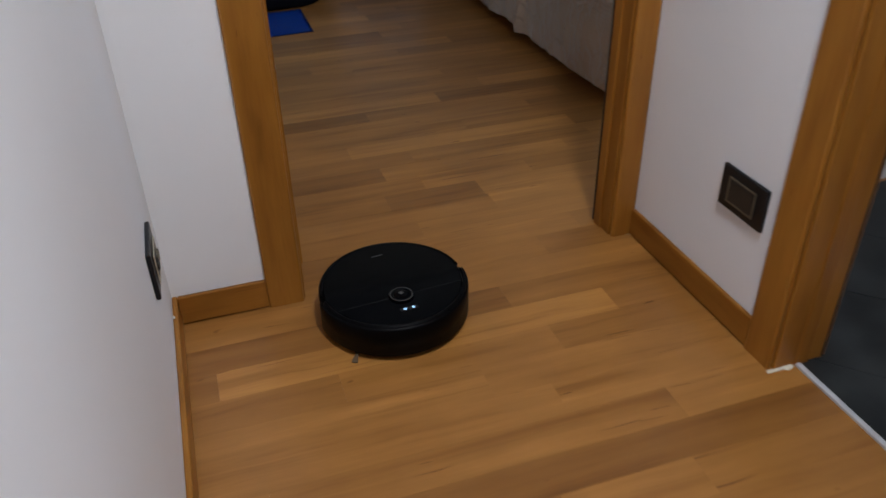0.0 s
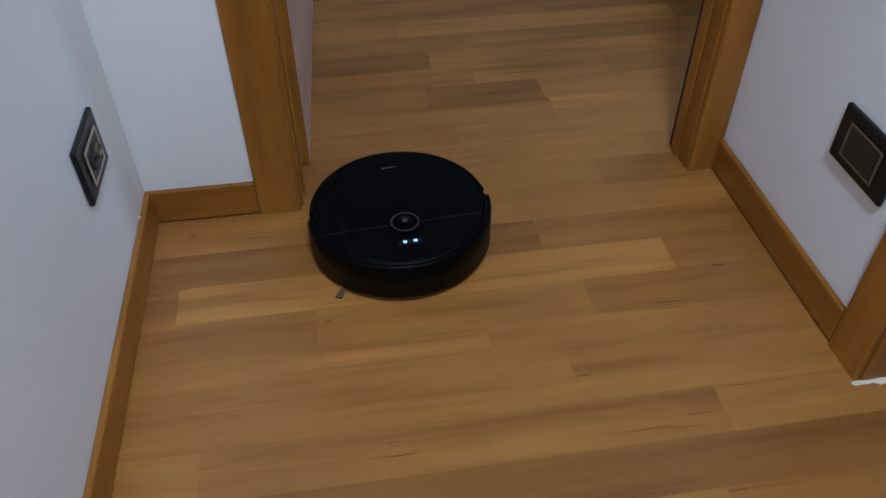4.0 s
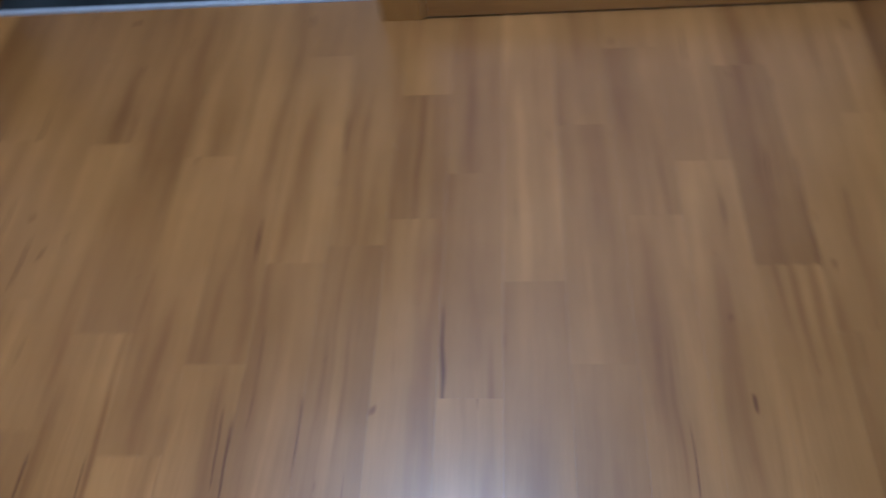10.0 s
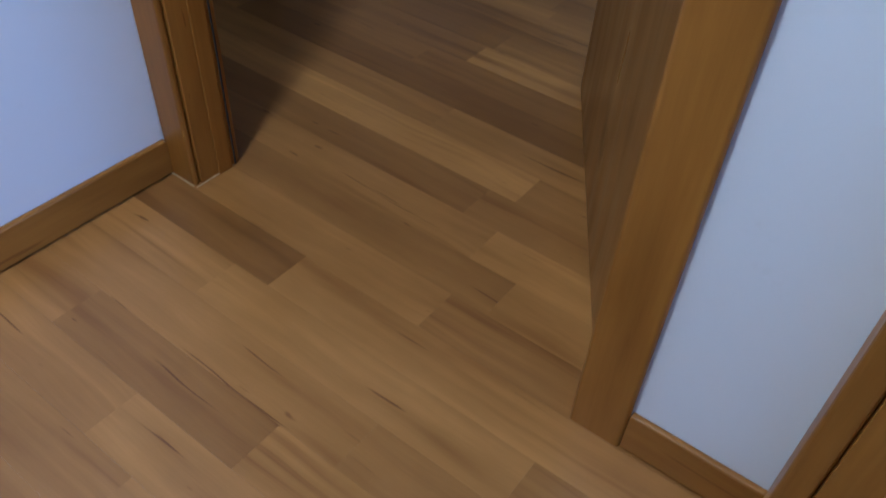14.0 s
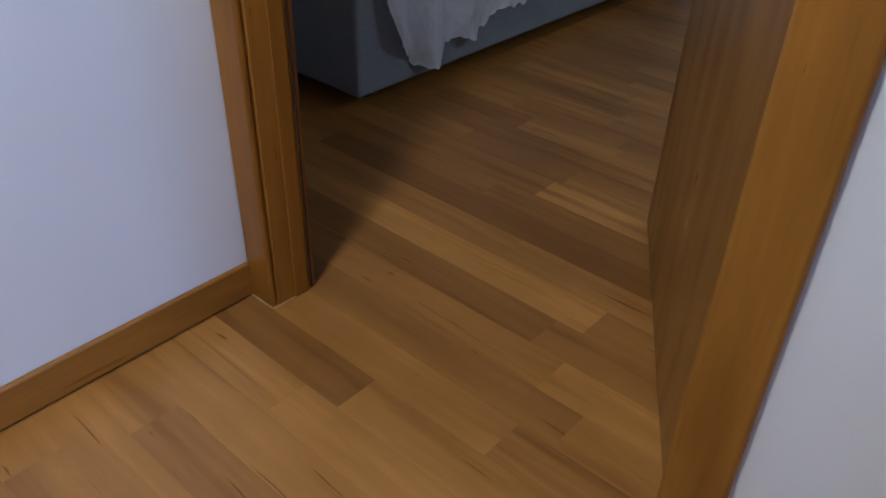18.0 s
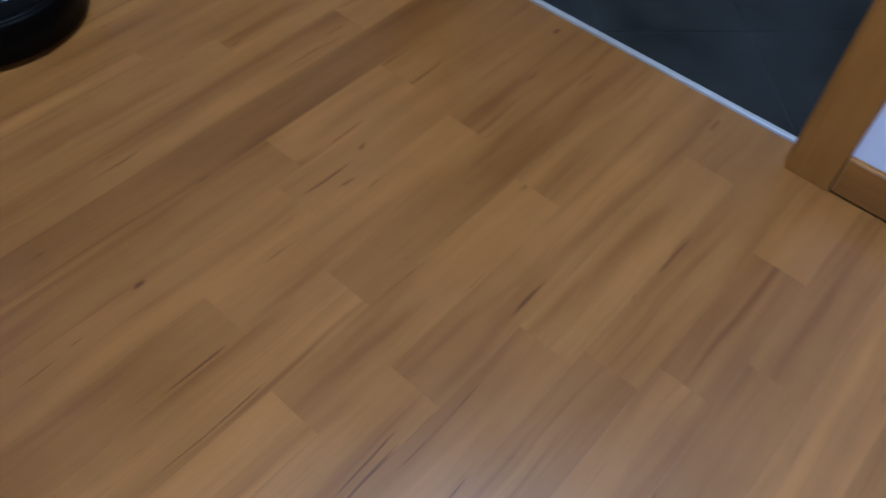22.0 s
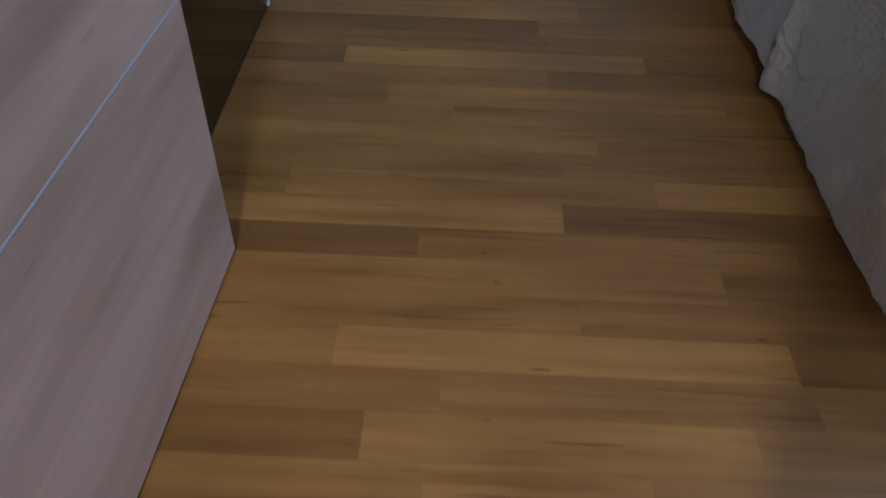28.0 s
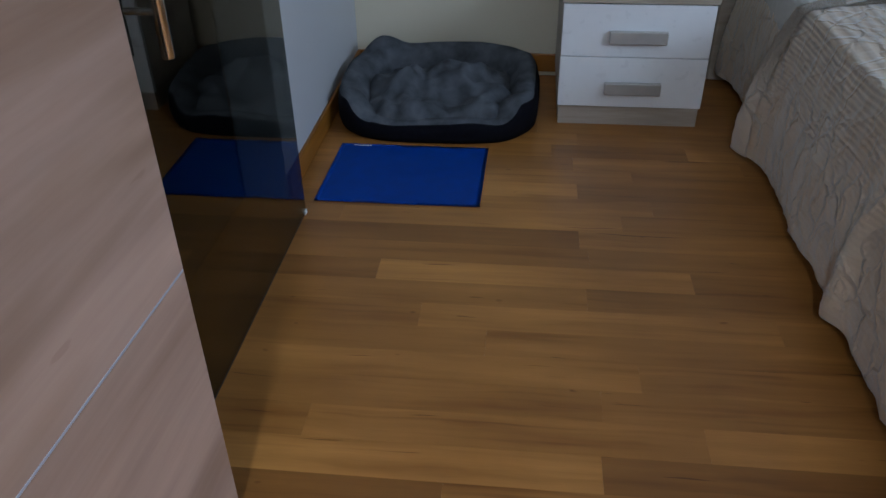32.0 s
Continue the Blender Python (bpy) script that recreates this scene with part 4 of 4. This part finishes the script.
# row: (start, end, tone) of strips that stand out
KNOWN = {
    -2: ((-0.02, 0.62, 2), (0.62, 1.238, 1)), -1: ((-0.02, 0.75, 3), (0.75, 1.238, 2)), 0: ((-0.02, 0.058, 2), (0.058, 0.986, 0), (0.986, 1.238, 2)),
    1: ((-0.02, 0.307, 2), (0.307, 0.80, 1), (0.80, 1.238, 2)), 2: ((-0.02, 0.60, 1), (0.60, 1.238, 1)), 3: ((-0.02, 0.724, 1), (0.724, 1.238, 1)),
    4: ((-0.02, 0.121, 1), (0.121, 0.942, 2), (0.942, 1.238, 1)), 5: ((-0.02, 1.238, 6),), 6: ((-0.02, 0.616, 2), (0.616, 0.888, 1), (0.888, 1.238, 2)),
    7: ((-0.02, 0.56, 1), (0.56, 1.238, 2)), 8: ((-0.02, 0.35, 2), (0.35, 0.875, 1), (0.875, 1.238, 3)), 9: ((-0.02, 0.50, 1), (0.50, 1.238, 2)),
    10: ((-0.02, 0.316, 0), (0.316, 0.84, 1), (0.84, 1.238, 2)), 11: ((-0.02, 0.45, 1), (0.45, 1.238, 2)), 12: ((-0.02, 0.62, 2), (0.62, 1.08, 1), (1.08, 1.238, 2)),
    13: ((-0.02, 0.651, 3), (0.651, 1.238, 2)), 14: ((-0.02, 0.70, 1), (0.70, 0.971, 3), (0.971, 1.238, 1)), 15: ((-0.02, 0.40, 1), (0.40, 0.79, 2), (0.79, 1.238, 2)),
    16: ((-0.02, 0.583, 2), (0.583, 1.238, 1)), 17: ((-0.02, 0.45, 2), (0.45, 0.89, 2), (0.89, 1.238, 2)), 18: ((-0.02, 0.70, 1), (0.70, 1.074, 2), (1.074, 1.238, 1)),
    19: ((-0.02, 0.806, 1), (0.806, 1.238, 2)), 20: ((-0.02, 0.607, 1), (0.607, 1.02, 3), (1.02, 1.238, 2)), 21: ((-0.02, 0.50, 2), (0.50, 1.238, 1)),
    22: ((-0.02, 0.29, 3), (0.29, 0.90, 1), (0.90, 1.238, 1)), 23: ((-0.02, 0.82, 1), (0.82, 1.238, 4)), 24: ((-0.02, 0.571, 3), (0.571, 1.238, 1)), 25: ((-0.02, 0.50, 1), (0.50, 1.238, 3)),
    26: ((-0.4, 0.60, 0), (0.60, 1.6, 1)), 27: ((-0.4, 0.68, 2), (0.68, 1.6, 3)), 28: ((0.05, 0.621, 2), (0.621, 1.6, 0)), 29: ((-0.4, 0.9, 1), (0.9, 2.0, 1)), 30: ((-0.4, 1.6, 4),),
    31: ((0.2, 1.1, 2), (1.1, 2.0, 2)), 32: ((0.3, 1.0, 0),), 34: ((0.6, 1.6, 3),),
    -7: ((0.60, 0.889, 3),), -11: ((-0.2, 0.565, 1), (0.565, 1.367, 0)), -12: ((0.2, 1.0, 1), (1.0, 1.7, 2)), -13: ((-0.1, 1.285, 1), (1.285, 2.0, 3)),
    -14: ((0.0, 0.694, 4), (0.694, 1.45, 2)), -15: ((0.0, 0.99, 0), (0.99, 1.9, 3)), -16: ((0.0, 0.401, 2), (0.401, 1.197, 1), (1.197, 1.62, 0)), -17: ((0.1, 1.0, 2), (1.0, 1.8, 2)),
    -18: ((0.1, 1.086, 1), (1.086, 1.9, 2)), -19: ((0.0, 0.75, 2), (0.75, 1.6, 2)), -20: ((0.0, 0.587, 2), (0.587, 1.42, 1)), -21: ((0.1, 0.987, 2), (0.987, 1.6, 3)),
    -22: ((0.0, 0.455, 3), (0.455, 1.252, 0), (1.252, 1.9, 3)), -23: ((0.1, 1.0, 2), (1.0, 1.8, 2)), -24: ((0.1, 0.978, 4), (0.978, 1.6, 1)), -25: ((0.3, 1.1, 1), (1.1, 1.9, 2)), -27: ((0.5, 0.983, 0), (0.983, 1.7, 3)),
}


def strip_row(rng, row, x0, x1):
    """Cuts one row of flooring into strips: the known ones, and random ones between them."""
    fixed = sorted(s for s in KNOWN.get(row, ()) if s[1] > x0 and s[0] < x1)
    out, x = [], x0
    for a, b, tone in [*fixed, (x1, x1, -1)]:
        while x < a - 1e-6:
            length = rng.uniform(0.28, 0.78)
            end = min(a, x + length)
            if a - end < 0.16:
                end = a
            out.append((x, end, rng.choice((1, 1, 1, 2, 2, 2, 2, 3))))
            x = end
        if tone >= 0:
            out.append((max(a, x0), min(b, x1), tone))
            x = min(b, x1)
    return out


def flooring(name, label, first, last, x0, x1, seed, brown=3):
    rng = random.Random(seed)
    fl = tagged(new(name), label, "floor", kind="structure")
    for row in range(first, last + 1):
        y1 = PHASE - STRIP * row
        for a, b, tone in strip_row(rng, row, x0, x1):
            p = new("plank", UNIT[brown if tone == 3 else tone])
            p.parent = fl
            lift = rng.uniform(-0.00012, 0.0)
            p.matrix_local = Matrix.LocRotScale((a + 0.00005, y1 - STRIP + 0.00005, -0.012 + lift), None, (b - a - 0.0001, STRIP - 0.00015, 0.012))
    return fl


flooring("floor_hall", "varnished light oak strip parquet of the hall", -2, 25, -0.14, 1.238, 11, 5)
flooring("floor_bedroom", "varnished light oak strip parquet of the bedroom", -37, -3, -0.47, 3.34, 12)
flooring("floor_guest", "varnished light oak strip parquet of the guest room", 26, 53, -0.47, 3.34, 13)
study = bmesh.new()
for row in range(1, 35):
    for k in range(6):
        add_box(study, -3.49 + k * 0.558, -3.4905 + (k + 1) * 0.558, PHASE - STRIP * (row + 1) + 0.0002, PHASE - STRIP * row - 0.0002, -0.012, 0)
tagged(part("floor_study", study, STRIPS[1]), "varnished oak parquet of the study", "floor", kind="structure")

# dark diagonal tiles of the bathroom
tiles = tagged(new("floor_bathroom"), "dark slate-coloured tiles laid diagonally", "floor", kind="structure")
part("grout_bed", box(1.253, 3.345, -1.70, 0.0, -0.012, -0.0015), GROUT, tiles, "pale grout")
TILE = 0.297
half = TILE / math.sqrt(2)
rng = random.Random(5)
for i in range(-2, 14):
    for j in range(-12, 10):
        cx, cy = (2.23 + 0.28) / 2 + half * (i + j), (0.28 - 2.23) / 2 + half * (i - j)
        cx, cy = cx + half, cy
        corners = [(cx - half, cy), (cx, cy - half), (cx + half, cy), (cx, cy + half)]
        x_low, x_high, y_low, y_high = 1.2535, 3.34, -1.698, -0.001
        if max(c[0] for c in corners) < x_low + 0.01 or min(c[0] for c in corners) > x_high or max(c[1] for c in corners) < y_low or min(c[1] for c in corners) > y_high:
            continue
        bm = bmesh.new()
        g = 1 - 0.004 / TILE
        top = [bm.verts.new((cx + (x - cx) * g, cy + (y - cy) * g, 0.0)) for x, y in corners]
        low = [bm.verts.new((v.co.x, v.co.y, -0.010)) for v in top]
        bm.faces.new(top), bm.faces.new(list(reversed(low)))
        for k in range(4):
            bm.faces.new((top[k], low[k], low[(k + 1) % 4], top[(k + 1) % 4]))
        for co, no in (((x_low, 0, 0), (-1, 0, 0)), ((x_high, 0, 0), (1, 0, 0)), ((0, y_low, 0), (0, -1, 0)), ((0, y_high, 0), (0, 1, 0))):
            bmesh.ops.bisect_plane(bm, geom=bm.verts[:] + bm.edges[:] + bm.faces[:], plane_co=co, plane_no=no, clear_outer=True)
        if len(bm.faces) > 2:
            part("tile", bm, SLATE, tiles)
        else:
            bm.free()
